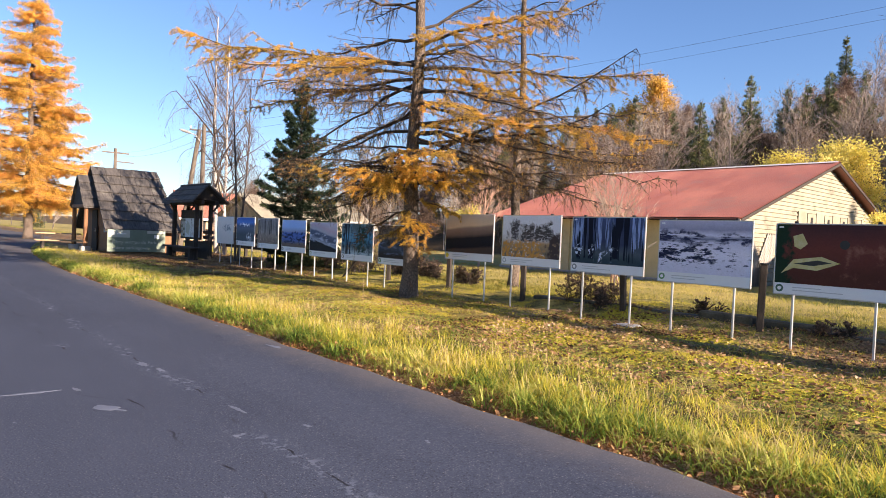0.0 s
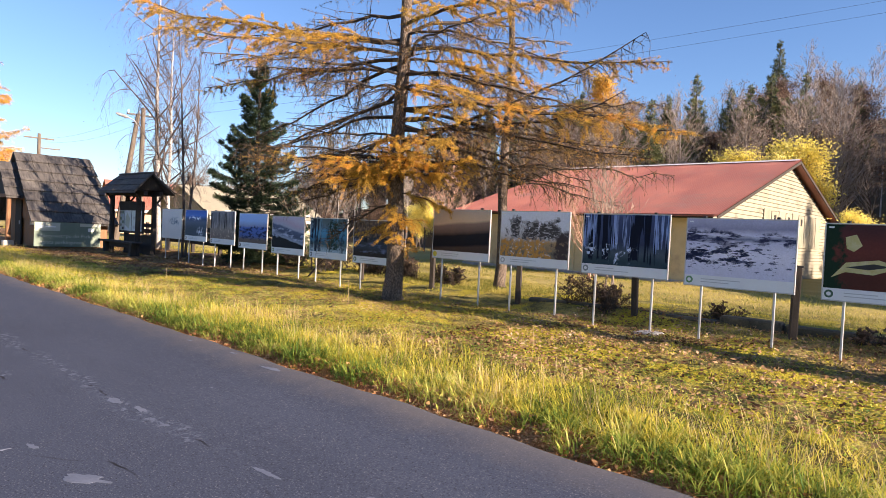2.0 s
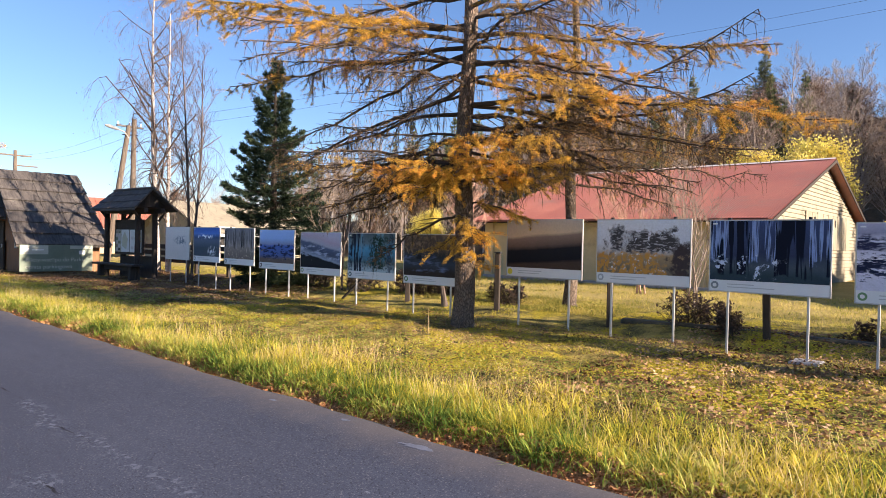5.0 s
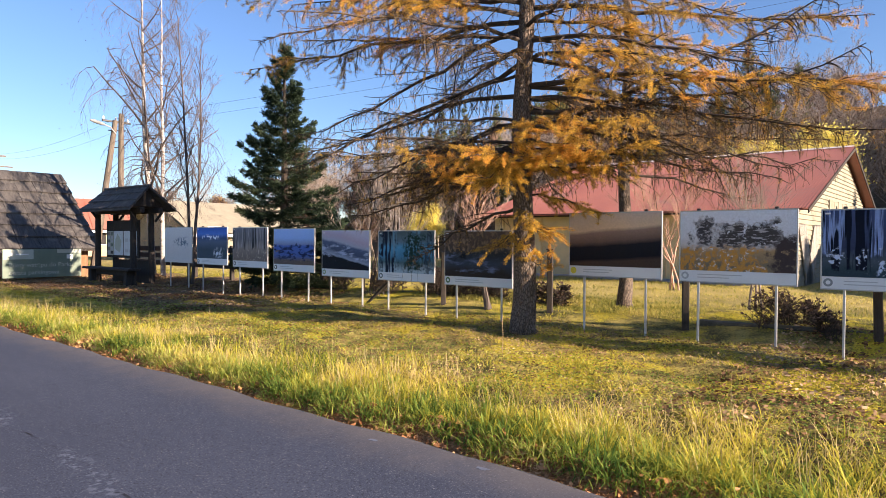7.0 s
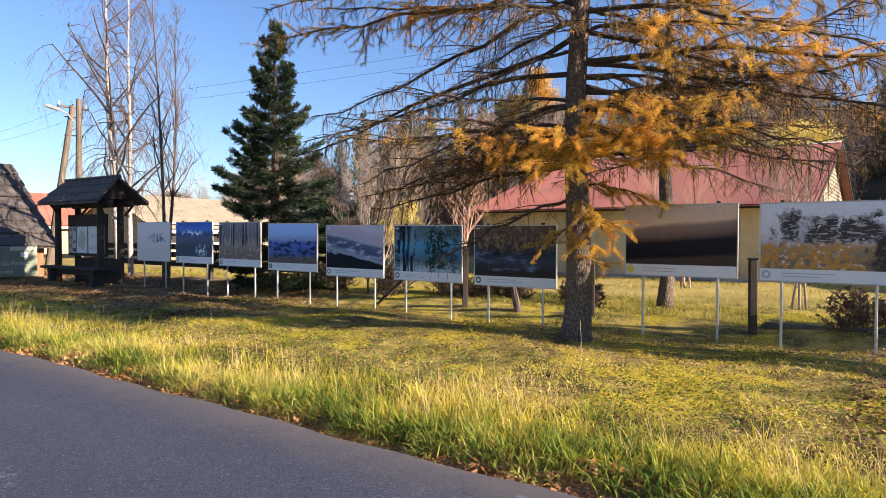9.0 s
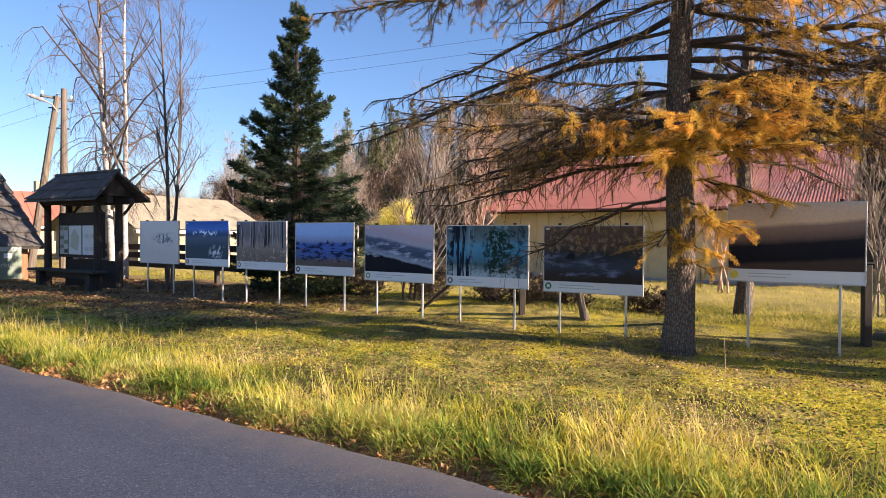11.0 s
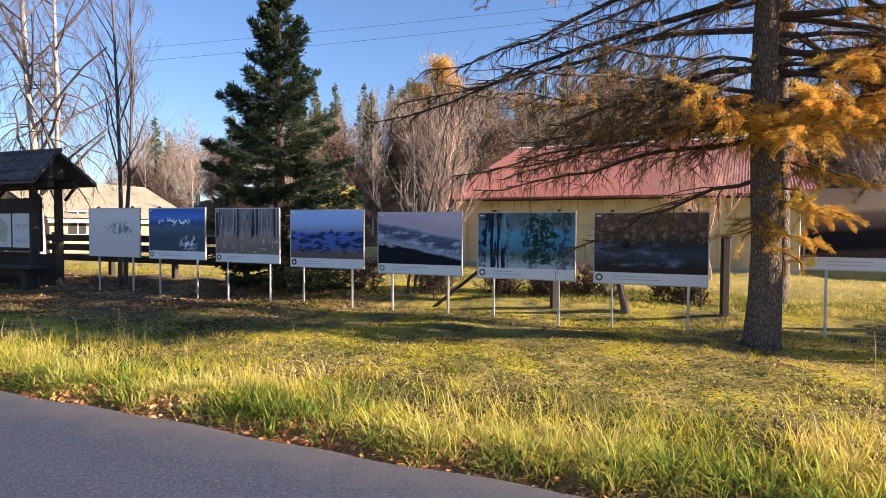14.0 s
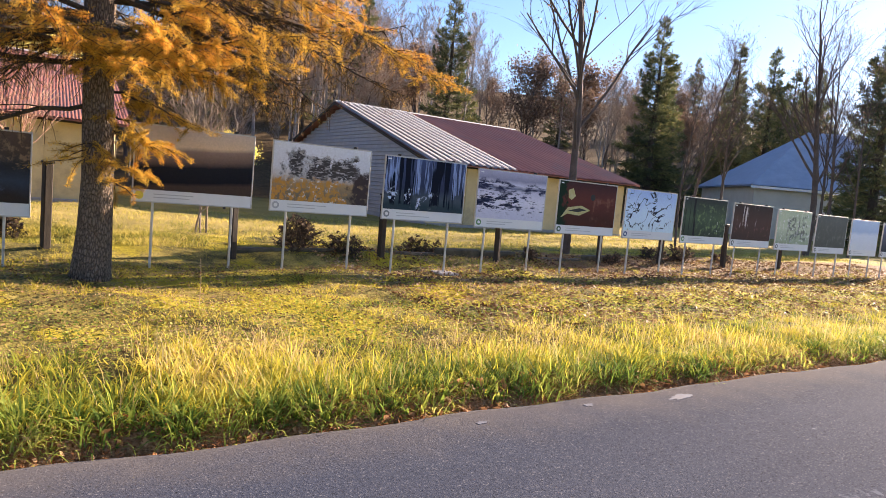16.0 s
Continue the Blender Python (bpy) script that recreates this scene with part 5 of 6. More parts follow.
def larch(x, y, hgt, r0, seed, key_limbs, limbs, needle, dry, label, dens=1.0, low=1.6, reach=3.4, tuft=0.034, lean=(0, 0)):
    """A larch: fluted trunk, long sagging limbs with side shoots and hanging twigs, and tufts of needles along them."""
    rng, nr = random.Random(seed), np.random.default_rng(seed)
    t = thing("larch", pose(x, y, float(height(x, y)) - 0.05), label, "tree")
    n = 22
    path = [(lean[0] * (i / n) + 0.03 * math.sin(i * 0.9), lean[1] * (i / n) + 0.03 * math.cos(i * 0.7), hgt * i / n) for i in range(n + 1)]
    rad = [r0 * (1 - 0.93 * i / n) * (1 + (0.3 if i == 0 else 0.0)) for i in range(n + 1)]
    path.insert(1, (0, 0, 0.14))
    rad.insert(1, r0 * 1.12)
    part("trunk", Geo().tube(path, rad, 16, True, 0.05), BARK_LARCH, t, "furrowed grey brown bark", True)
    g, tufts, dry_t = Geo(), [], []
    todo = [(z, radians(a), radians(p), l, radians(d), radians(u), f) for z, a, p, l, d, u, f in key_limbs]
    for i in range(limbs):
        z = low + (hgt - low - 0.4) * (i / limbs) ** 0.9
        l = reach * (1 - 0.85 * (z / hgt)) * rng.uniform(0.6, 1.1)
        todo.append((z, rng.uniform(0, 2 * math.pi), radians(rng.uniform(-5, 20)), l, radians(rng.uniform(10, 40)), radians(rng.uniform(10, 40)), rng.uniform(0.25, 0.8)))
    for z, a, pitch, l, droop, tip, full in todo:
        f = z / hgt
        root = Vector((lean[0] * f, lean[1] * f, z))
        pts = curve_path(rng, root, a, pitch, l, 9, droop, tip, 0.12)
        pts = [q + Vector((0, 0, rng.gauss(0, 0.018) * l ** 0.5 if 0 < k < 9 else 0)) for k, q in enumerate(pts)]
        rb = min(r0 * 0.24, 0.012 + 0.0062 * l)
        g.tube(pts, [max(0.006, rb * (1 - 0.85 * k / 9)) for k in range(10)], 6, False)
        shoots = int(l * 10)
        for k in range(shoots):
            u = 0.12 + 0.88 * (k + rng.random()) / shoots
            q, d = at(pts, u)
            sa = math.atan2(d.y, d.x) + rng.choice((-1, 1)) * rng.uniform(0.5, 1.2)
            sl = (0.25 + 0.33 * l * (1 - u)) * rng.uniform(0.35, 1.0)
            sp = curve_path(rng, q, sa, rng.uniform(-0.35, 0.3), sl, 4, rng.uniform(0.2, 1.1), 0.4, 0.16)
            g.tube(sp, [0.009, 0.008, 0.006, 0.005, 0.003], 3, False)
            hang = [sp]
            for _ in range(int(1.2 + sl * 3.2)):
                q2, d2 = at(sp, rng.uniform(0.1, 1.0))
                if full > 0.55 and rng.random() < 0.8:
                    tw = curve_path(rng, q2, math.atan2(d2.y, d2.x) + rng.uniform(-1.0, 1.0), rng.uniform(-0.6, 0.4), rng.uniform(0.16, 0.42), 3, 0.35)
                else:
                    tw = curve_path(rng, q2, rng.uniform(0, 6.3), rng.uniform(-1.4, -0.4), rng.uniform(0.10, 0.42), 3, 0.4)
                g.tube(tw, [0.005, 0.004, 0.003, 0.002], 3, False)
                hang.append(tw)
            amount = full * dens
            for h in hang:
                m = max(2, int((h[-1] - h[0]).length * (76 if full > 0.7 else 34) * amount))
                bucket = tufts if rng.random() < needle_share(full) else dry_t
                for _ in range(m):
                    bucket.append(at(h, rng.random())[0])
    part("crown_wood", g, BARK_DARK, t, "dark brown limbs and hanging twigs")
    for name, pos, mt in (("needle_foliage", tufts, needle), ("dry_foliage", dry_t, dry)):
        if pos:
            v, tri = spikes(nr, np.array([tuple(q) for q in pos]), 8, tuft, tuft * 0.085)
            ob = new(name, array_mesh(name, v, tri, 3, mt))
            ob.parent = t
    return t


def needle_share(full):
    return min(1.0, max(0.05, (full - 0.38) / 0.7))


# height, azimuth, rise, length, droop, upturn, fullness
MAIN_LIMBS = [
    (5.2, 222, 8, 5.6, 14, 22, 1.7), (4.9, 208, 2, 4.8, 22, 15, 0.85), (5.4, 48, 20, 5.2, 6, 26, 0.35), (6.0, 60, 30, 4.4, 4, 20, 0.3),
    (4.8, 207, -14, 4.3, 26, 26, 0.25), (4.1, 215, -12, 2.6, 24, 20, 0.3), (3.35, 208, 4, 2.6, 6, 16, 0.6), (4.7, 212, 4, 3.9, 8, 14, 0.25), (3.75, 190, 6, 4.6, 40, 22, 0.25), (4.3, 178, -8, 5.2, 28, 24, 0.3), (3.3, 222, -10, 3.2, 26, 14, 0.3),
    (4.35, 30, -10, 4.4, 22, 14, 0.5), (3.9, 20, -8, 4.8, 18, 20, 0.5), (3.6, 40, -14, 4.0, 10, 14, 0.5), (4.6, 12, -4, 4.4, 26, 18, 0.5), (3.2, 28, 14, 5.2, -14, 8, 0.3), (3.3, 15, -8, 3.8, 14, 12, 0.5),
    (3.5, 3, -3, 4.6, -8, 16, 0.15), (3.9, 8, 2, 5.6, 20, 8, 1.0), (2.85, 200, 8, 3.3, 30, 30, 0.6), (2.75, 175, 2, 4.0, 30, 20, 0.45),
    (2.6, 330, 14, 1.9, 20, 26, 1.7), (2.55, 300, 12, 1.8, 26, 30, 1.7), (2.7, 352, 8, 2.0, 20, 26, 1.6), (2.75, 315, 18, 1.6, 20, 30, 1.6), (2.65, 250, 10, 2.2, 26, 26, 1.1), (2.45, 275, 8, 1.7, 30, 20, 1.5), (2.6, 10, 6, 1.8, 26, 24, 1.5), (2.65, 200, 0, 2.6, 16, 22, 0.6), (2.6, 225, 4, 2.2, 20, 22, 0.6),
    (2.05, 185, -14, 2.6, 20, 10, 0.2), (1.75, 345, 12, 0.9, 50, 10, 1.7), (1.95, 320, 0, 0.8, 50, 0, 1.7), (2.2, 10, 5, 1.2, 40, 10, 1.5), (1.6, 265, 10, 0.6, 60, 0, 1.4), (1.4, 330, 10, 0.55, 50, 0, 1.7), (1.2, 350, 5, 0.45, 50, 0, 1.5),
    (3.3, 178, 2, 4.8, 30, 22, 0.5), (3.0, 165, -2, 4.4, 22, 14, 0.45), (2.5, 190, -4, 3.6, 20, 20, 0.45), (2.95, 214, 6, 3.6, 26, 24, 0.6), (2.7, 196, -2, 3.2, 22, 18, 0.6),
    (3.0, 235, 8, 3.4, 26, 24, 0.5), (2.9, 20, 0, 3.8, 20, 12, 0.5), (3.3, 335, 4, 2.6, 28, 20, 1.0), (3.7, 55, 2, 5.0, 18, 14, 0.6), (4.7, 72, 8, 4.4, 24, 16, 0.6), (5.0, 238, 6, 4.6, 26, 24, 0.9), (5.3, 196, 8, 5.0, 30, 20, 0.5), (5.1, 30, 4, 5.2, 22, 22, 1.0),
    (3.0, 150, 6, 3.6, 24, 10, 0.5), (3.1, 75, 0, 3.6, 20, 10, 0.5), (2.9, 110, 0, 3.2, 22, 10, 0.4),
    (4.3, 350, 2, 3.0, 34, 14, 1.0), (3.7, 5, 0, 2.8, 34, 16, 0.5), (4.9, 20, 2, 3.0, 36, 14, 1.3), (5.4, 5, 4, 3.2, 34, 14, 0.6),
    (4.6, 255, 8, 3.8, 28, 20, 0.45), (4.5, 150, 10, 4.2, 26, 12, 0.35), (4.2, 290, 4, 3.0, 28, 20, 0.45), (4.8, 320, 8, 3.8, 28, 20, 0.5),
    (5.8, 180, 12, 4.6, 30, 16, 0.4), (5.6, 0, 6, 4.4, 26, 16, 1.2), (6.4, 230, 16, 4.0, 24, 16, 0.7), (6.6, 300, 16, 3.4, 24, 16, 0.5),
]
larch(-11.35, 8.9, 13.5, 0.185, 3, MAIN_LIMBS, 26, NEEDLE_GOLD, NEEDLE_DRY, "tall golden autumn larch among the photo panels", 1.0, 6.6, 4.2, 0.037)
larch(-11.05, 12.0, 12.5, 0.13, 8, [(2.9, 30, 6, 3.8, 20, 10, 0.5), (3.4, 60, 6, 3.4, 16, 10, 0.5), (3.2, 350, 4, 3.4, 18, 10, 0.6), (2.6, 45, -4, 3.0, 14, 10, 0.4), (4.2, 20, 10, 3.6, 18, 14, 0.7), (2.7, 190, 0, 2.4, 20, 10, 0.4)], 34, NEEDLE_GOLD, NEEDLE_DRY, "slender larch with sparse golden needles", 0.8, 3.2, 3.0)
larch(-53.0, 7.6, 17.2, 0.3, 21, [], 270, NEEDLE_BRIGHT, NEEDLE_BRIGHT, "bright orange larch in full sun beside the road", 0.5, 1.9, 6.6, 0.12)


def spruce_mesh(seed, hgt, reach, tiers, per, length, dens, k=6, prune=0.0):
    """Uneven whorls of branches, each a flat spray of side shoots that sag and lift at the tip."""
    rng, nr = random.Random(seed), np.random.default_rng(seed)
    g, pos, dirs = Geo().tube([(0, 0, -0.3), (0, 0, hgt * 0.5), (0, 0, hgt)], [0.02 * hgt + 0.03, 0.012 * hgt, 0.01], 8), [], []
    for i in range(tiers):
        f = i / tiers
        z = hgt * (0.07 + 0.92 * f)
        r = reach * (1 - f) ** 0.95 * rng.uniform(0.8, 1.12) + 0.06
        for j in range(per if f < 0.75 else per - 3):
            a = 2 * math.pi * (j + rng.random() * 0.9) / per + i * 1.3
            l = r * rng.choice((0.5, 0.75, 0.9, 1.0, 1.15, 1.25))
            if z < prune:
                l = min(l, 0.78 / max(0.3, math.cos(a + radians(110))))
            rise = 0.75 * f - 0.05 + rng.uniform(-0.12, 0.15)
            pts = curve_path(rng, (0, 0, z + rng.uniform(-0.16, 0.16) * hgt / 14), a, rise, l, 6, 0.55 * (1 - f), 0.75 * (1 - 0.6 * f), 0.06)
            g.tube(pts, [0.012 + 0.006 * l] * 3 + [0.008] * 4, 3, False)
            for _ in range(int(dens * l * (1.15 if l > 0.4 else 2))):
                u = rng.random() ** 0.6
                q, d = at(pts, u)
                w = (1 - u * 0.85) * 0.42 * l
                s = Vector((-d.y, d.x, 0)) * rng.uniform(-w, w)
                pos.append(tuple(q + s + d * s.length * 0.5 + Vector((0, 0, -0.3 * s.length - rng.random() * 0.04 * l))))
                dirs.append(tuple(d * 1.2 + s * 1.6 + Vector((0, 0, -0.15))))
    v, tri = spikes(nr, np.array(pos), k, length, length * 0.12, 0.3, np.array(dirs))
    return g, v, tri


def spruce(name, label, seed, hgt, reach, tiers, per, length, dens, mt, k=6, prune=0.0):
    g, v, tri = spruce_mesh(seed, hgt, reach, tiers, per, length, dens, k, prune)
    t = thing(name, pose(0, 0, 0), label, "tree")
    part("trunk", g, BARK_DARK, t)
    ob = new("crown", array_mesh("crown", v, tri, 3, mt))
    ob.parent = t
    return t


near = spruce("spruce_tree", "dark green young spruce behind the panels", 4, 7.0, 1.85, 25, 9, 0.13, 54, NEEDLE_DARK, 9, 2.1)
near.matrix_world = pose(-20.0, 10.75, 0.1, 0, 0, 20) @ Matrix.Scale(0.95, 4)


def bare_mesh(seed, hgt, r0, spread=0.6, levels=5, first=0.28, splits=3, droop=0.0, twig=0.006, stems=1, arm=0.42, arms=12, wander=0.09):
    """A leafless tree: forking limbs down to thin twigs. Returns its mesh parts and the twig ends."""
    rng = random.Random(seed)
    trunk, tw, ends = Geo(), Geo(), []

    def grow(p, d, l, r, lev):
        n = 4 if lev else 8
        pts = [p.copy()]
        for i in range(n):
            w = wander if lev == 0 else 0.09
            d = (d + Vector((rng.gauss(0, w), rng.gauss(0, w), rng.gauss(0, 0.05) + (0.05 if lev < (2 if droop else 3) else -droop)))).normalized()
            pts.append(pts[-1] + d * (l / n))
        rr = [max(twig * 0.5, r * (1 - (0.8 if lev == 0 else 0.6) * i / n)) for i in range(n + 1)]
        (trunk if lev == 0 else tw).tube(pts, rr, (9, 6, 4, 3, 3, 3)[lev], False)
        if lev + 1 >= levels:
            ends.append(pts[-1])
            ends.append(at(pts, 0.5)[0])
            return
        m = arms if lev == 0 else splits + (1 if lev == 1 else 0)
        for i in range(m):
            u = first + (1 - first) * (i + rng.random()) / m if lev == 0 else rng.uniform(0.25, 1.0)
            q, dd = at(pts, u)
            a = rng.uniform(0, 2 * math.pi)
            side = Vector((math.cos(a), math.sin(a), 0))
            nd = (dd * (1 - spread * 0.5) + side * spread * rng.uniform(0.7, 1.2) + Vector((0, 0, 0.12))).normalized()
            grow(q, nd, l * (arm if lev == 0 else 0.58) * rng.uniform(0.7, 1.15) * ((1.25 - 0.75 * u) if lev == 0 else 1), max(twig, rr[min(int(u * n), n)] * 0.5), lev + 1)
    for s in range(stems):
        a = s * 2.4
        grow(Vector((0.12 * s, 0.05 * s, -0.1)), Vector((0.12 * math.cos(a) * (stems > 1), 0.12 * math.sin(a) * (stems > 1), 1)).normalized(), hgt * rng.uniform(0.85, 1.0), r0, 0)
    return trunk, tw, ends


def bare_tree(name, label, m, bark, twigbark, leaf=None, leaf_n=0, leaf_size=0.05, seed=1, cat="tree", **kw):
    trunk, tw, ends = bare_mesh(seed, **kw)
    t = thing(name, m, label, cat)
    part("trunk", trunk, bark, t, "", True)
    part("branchwork", tw, twigbark, t)
    if leaf and leaf_n:
        nr = np.random.default_rng(seed)
        e = np.array([tuple(q) for q in ends])
        pos = e[nr.integers(0, len(e), leaf_n)] + nr.normal(0, kw["hgt"] * 0.02, (leaf_n, 3))
        v, l = leaves(nr, pos, leaf_size)
        ob = new("foliage", array_mesh("foliage", v, l, 4, leaf))
        ob.parent = t
    return t


# birches and saplings behind the kiosk and panels
bare_tree("birch_tree", "tall bare white birch with fine hanging twigs", pose(-27.95, 11.1, 0.1), BARK_BIRCH, BARK_GREY, LEAF_BROWN, 2600, 0.018, seed=5, hgt=11.5, r0=0.12, spread=0.85, levels=5, first=0.2, splits=4, droop=0.55, twig=0.0024, arm=0.25, arms=24, wander=0.03)
bare_tree("birch_tree", "tall bare white birch with fine hanging twigs", pose(-27.55, 11.25, 0.1, 0, 0, 60), BARK_BIRCH, BARK_GREY, LEAF_BROWN, 2600, 0.018, seed=9, hgt=10.5, r0=0.09, spread=0.85, levels=5, first=0.2, splits=4, droop=0.55, twig=0.0024, arm=0.25, arms=24, wander=0.03)
bare_tree("bare_tree", "slender bare tree with two upright stems", pose(-24.1, 10.3, 0.1), BARK_GREY, BARK_GREY, None, 0, seed=12, hgt=8.6, r0=0.055, spread=0.45, levels=5, first=0.3, splits=3, twig=0.0026, stems=2, arm=0.2, arms=20, wander=0.03)
bare_tree("bare_sapling", "pinkish bare sapling lit by low sun", pose(-21.05, 20.5, 0.1), BARK_PINK, BARK_PINK, None, 0, seed=15, hgt=5.4, r0=0.055, spread=0.55, levels=4, first=0.12, splits=4, twig=0.008, arm=0.26, arms=26, wander=0.03)
bare_tree("bare_shrub", "bare grey shrub in front of the spruce", pose(-17.3, 11.1, 0.1), BARK_GREY, BARK_TAN, None, 0, seed=17, cat="shrub", hgt=3.9, r0=0.03, spread=0.45, levels=4, first=0.12, splits=3, twig=0.005, stems=4)
bare_tree("bare_shrub", "pale bare shrub beside the yellow barn", pose(-9.3, 13.8, 0.1), BARK_TAN, BARK_TAN, None, 0, seed=18, cat="shrub", hgt=3.0, r0=0.025, spread=0.5, levels=4, first=0.2, splits=3, twig=0.005, stems=3)
bare_tree("bare_shrub", "pale bare shrub beside the yellow barn", pose(-12.6, 18.5, 0.1), BARK_PINK, BARK_PINK, None, 0, seed=19, cat="shrub", hgt=3.6, r0=0.03, spread=0.6, levels=4, first=0.2, splits=3, twig=0.006, stems=3)
for i, (x, y, h, s, r) in enumerate(((-1.2, 12.0, 10.5, 31, 0.11), (14.5, 14.9, 10.5, 33, 0.14), (13.5, 20.0, 9.5, 34, 0.08), (17.6, 21.2, 10.0, 35, 0.08), (20.0, 17.0, 10.5, 36, 0.09), (18.5, 15.2, 9.0, 37, 0.06), (8.5, 16.5, 6.5, 38, 0.05), (23.0, 19.0, 11.0, 39, 0.09))):
    bare_tree("bare_tree", "slender bare autumn tree with a few dry leaves", pose(x, y, float(height(x, y)) - 0.05, 0, 0, 50 * i), BARK_GREY, BARK_GREY, LEAF_BROWN, 500, 0.03, seed=s, hgt=h, r0=r, spread=0.55, levels=5, first=0.28, splits=3, twig=0.005, arm=0.38 if i == 0 else 0.3, arms=16, wander=0.04)
for i, (x, y) in enumerate(((-14.9, 11.2), (-14.2, 11.5), (-15.4, 11.6), (-13.6, 11.7), (-8.0, 11.1), (-16.6, 11.3), (-12.9, 11.9), (-16.0, 11.8), (-17.2, 11.6), (-12.2, 11.6), (-14.6, 12.1), (-18.0, 11.2))):
    bare_tree("bare_shrub", "low dark bramble heap in the shade", pose(x, y, float(height(x, y)) - 0.05, 0, 0, 50 * i), BARK_DARK, BARK_DARK, LEAF_BROWN, 260, 0.03, seed=90 + i, cat="shrub", hgt=0.6 + 0.1 * (i % 3), r0=0.012, spread=0.95, levels=4, first=0.05, splits=4, twig=0.004, stems=5)
for i, (x, y) in enumerate(((-1.2, 10.6), (0.6, 10.7), (1.8, 10.8), (-3.2, 10.9), (-7.6, 10.9), (-8.2, 11.6), (3.4, 10.8), (-5.4, 11.2))):
    bare_tree("bare_shrub", "low dark brush heap along the fence", pose(x, y, float(height(x, y)) - 0.05, 0, 0, 70 * i), BARK_DARK, BARK_DARK, LEAF_BROWN, 220, 0.03, seed=50 + i, cat="shrub", hgt=0.34 + 0.1 * (i % 3), r0=0.014, spread=0.95, levels=4, first=0.06, splits=4, twig=0.004, stems=5)


def leafy_tree(label, seed, hgt, r0, mt, n, size, name="leafy_tree"):
    rng, nr = random.Random(seed), np.random.default_rng(seed)
    trunk, tw, ends = bare_mesh(seed, hgt, r0, 0.75, 4, 0.2, 4, 0.0, 0.015)
    t = thing(name, pose(0, 0, 0), label, "tree")
    part("trunk", trunk, BARK_GREY, t)
    part("branchwork", tw, BARK_GREY, t)
    e = np.array([tuple(q) for q in ends])
    pos = e[nr.integers(0, len(e), n)] + nr.normal(0, hgt * 0.045, (n, 3))
    v, l = leaves(nr, pos, size)
    ob = new("foliage", array_mesh("foliage", v, l, 4, mt))
    ob.parent = t
    return t


# kinds of the hillside wood, built once and copied
kinds = {
    "s1": spruce("spruce_tree", "tall dark green spruce on the wooded hill", 61, 14, 3.0, 26, 8, 0.34, 13, NEEDLE_HAZED),
    "s2": spruce("spruce_tree", "tall dark green spruce on the wooded hill", 62, 14, 2.5, 28, 8, 0.30, 14, NEEDLE_HAZED),
    "b1": bare_tree("bare_tree", "bare brown tree on the wooded hill", pose(0, 0, 0), BARK_HAZED, BARK_HAZED, LEAF_BROWN, 500, 0.06, seed=71, hgt=12, r0=0.12, spread=0.5, levels=5, first=0.25, splits=3, twig=0.013, arm=0.3, arms=18, wander=0.04),
    "b2": bare_tree("bare_tree", "bare brown tree on the wooded hill", pose(0, 0, 0), BARK_GREY, BARK_HAZED, LEAF_BROWN, 1500, 0.06, seed=72, hgt=11, r0=0.12, spread=0.6, levels=5, first=0.2, splits=3, twig=0.014, arm=0.34, arms=16, wander=0.05),
    "b3": bare_tree("bare_tree", "bare grey tree on the wooded hill", pose(0, 0, 0), BARK_BIRCH, BARK_HAZED, None, 0, seed=73, hgt=13, r0=0.11, spread=0.45, levels=5, first=0.45, splits=3, twig=0.013, arm=0.24, arms=16, wander=0.02),
    "y1": leafy_tree("yellow autumn tree at the wood's edge", 81, 8, 0.16, LEAF_YELLOW, 16000, 0.075),
    "y2": leafy_tree("golden autumn tree on the wooded hill", 82, 12, 0.18, LEAF_ORANGE, 15000, 0.13),
    "y3": leafy_tree("brown autumn tree on the wooded hill", 83, 9, 0.15, LEAF_BROWN, 7000, 0.10),
}
for k in kinds.values():
    k["group"] = "wood on the hill"


def plant(kind, x, y, scale, turn):
    return copy_thing(kinds[kind], pose(x, y, float(height(x, y)) - 0.1, 0, 0, turn) @ Matrix.Scale(scale, 4))


rng1 = random.Random(77)
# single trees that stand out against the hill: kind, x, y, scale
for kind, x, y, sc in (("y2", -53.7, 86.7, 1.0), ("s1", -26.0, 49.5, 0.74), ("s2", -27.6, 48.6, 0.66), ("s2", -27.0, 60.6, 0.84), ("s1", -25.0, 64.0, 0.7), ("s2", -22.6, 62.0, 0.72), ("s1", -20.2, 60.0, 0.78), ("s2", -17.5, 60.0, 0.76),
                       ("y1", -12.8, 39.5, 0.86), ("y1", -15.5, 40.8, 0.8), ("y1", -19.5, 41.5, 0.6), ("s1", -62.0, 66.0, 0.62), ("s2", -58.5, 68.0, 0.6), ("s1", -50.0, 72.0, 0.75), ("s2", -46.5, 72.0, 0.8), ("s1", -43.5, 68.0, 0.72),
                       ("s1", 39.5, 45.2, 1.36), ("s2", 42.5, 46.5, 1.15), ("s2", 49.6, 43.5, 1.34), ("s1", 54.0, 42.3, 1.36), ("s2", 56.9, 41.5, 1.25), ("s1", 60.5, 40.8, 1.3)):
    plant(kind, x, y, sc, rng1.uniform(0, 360))
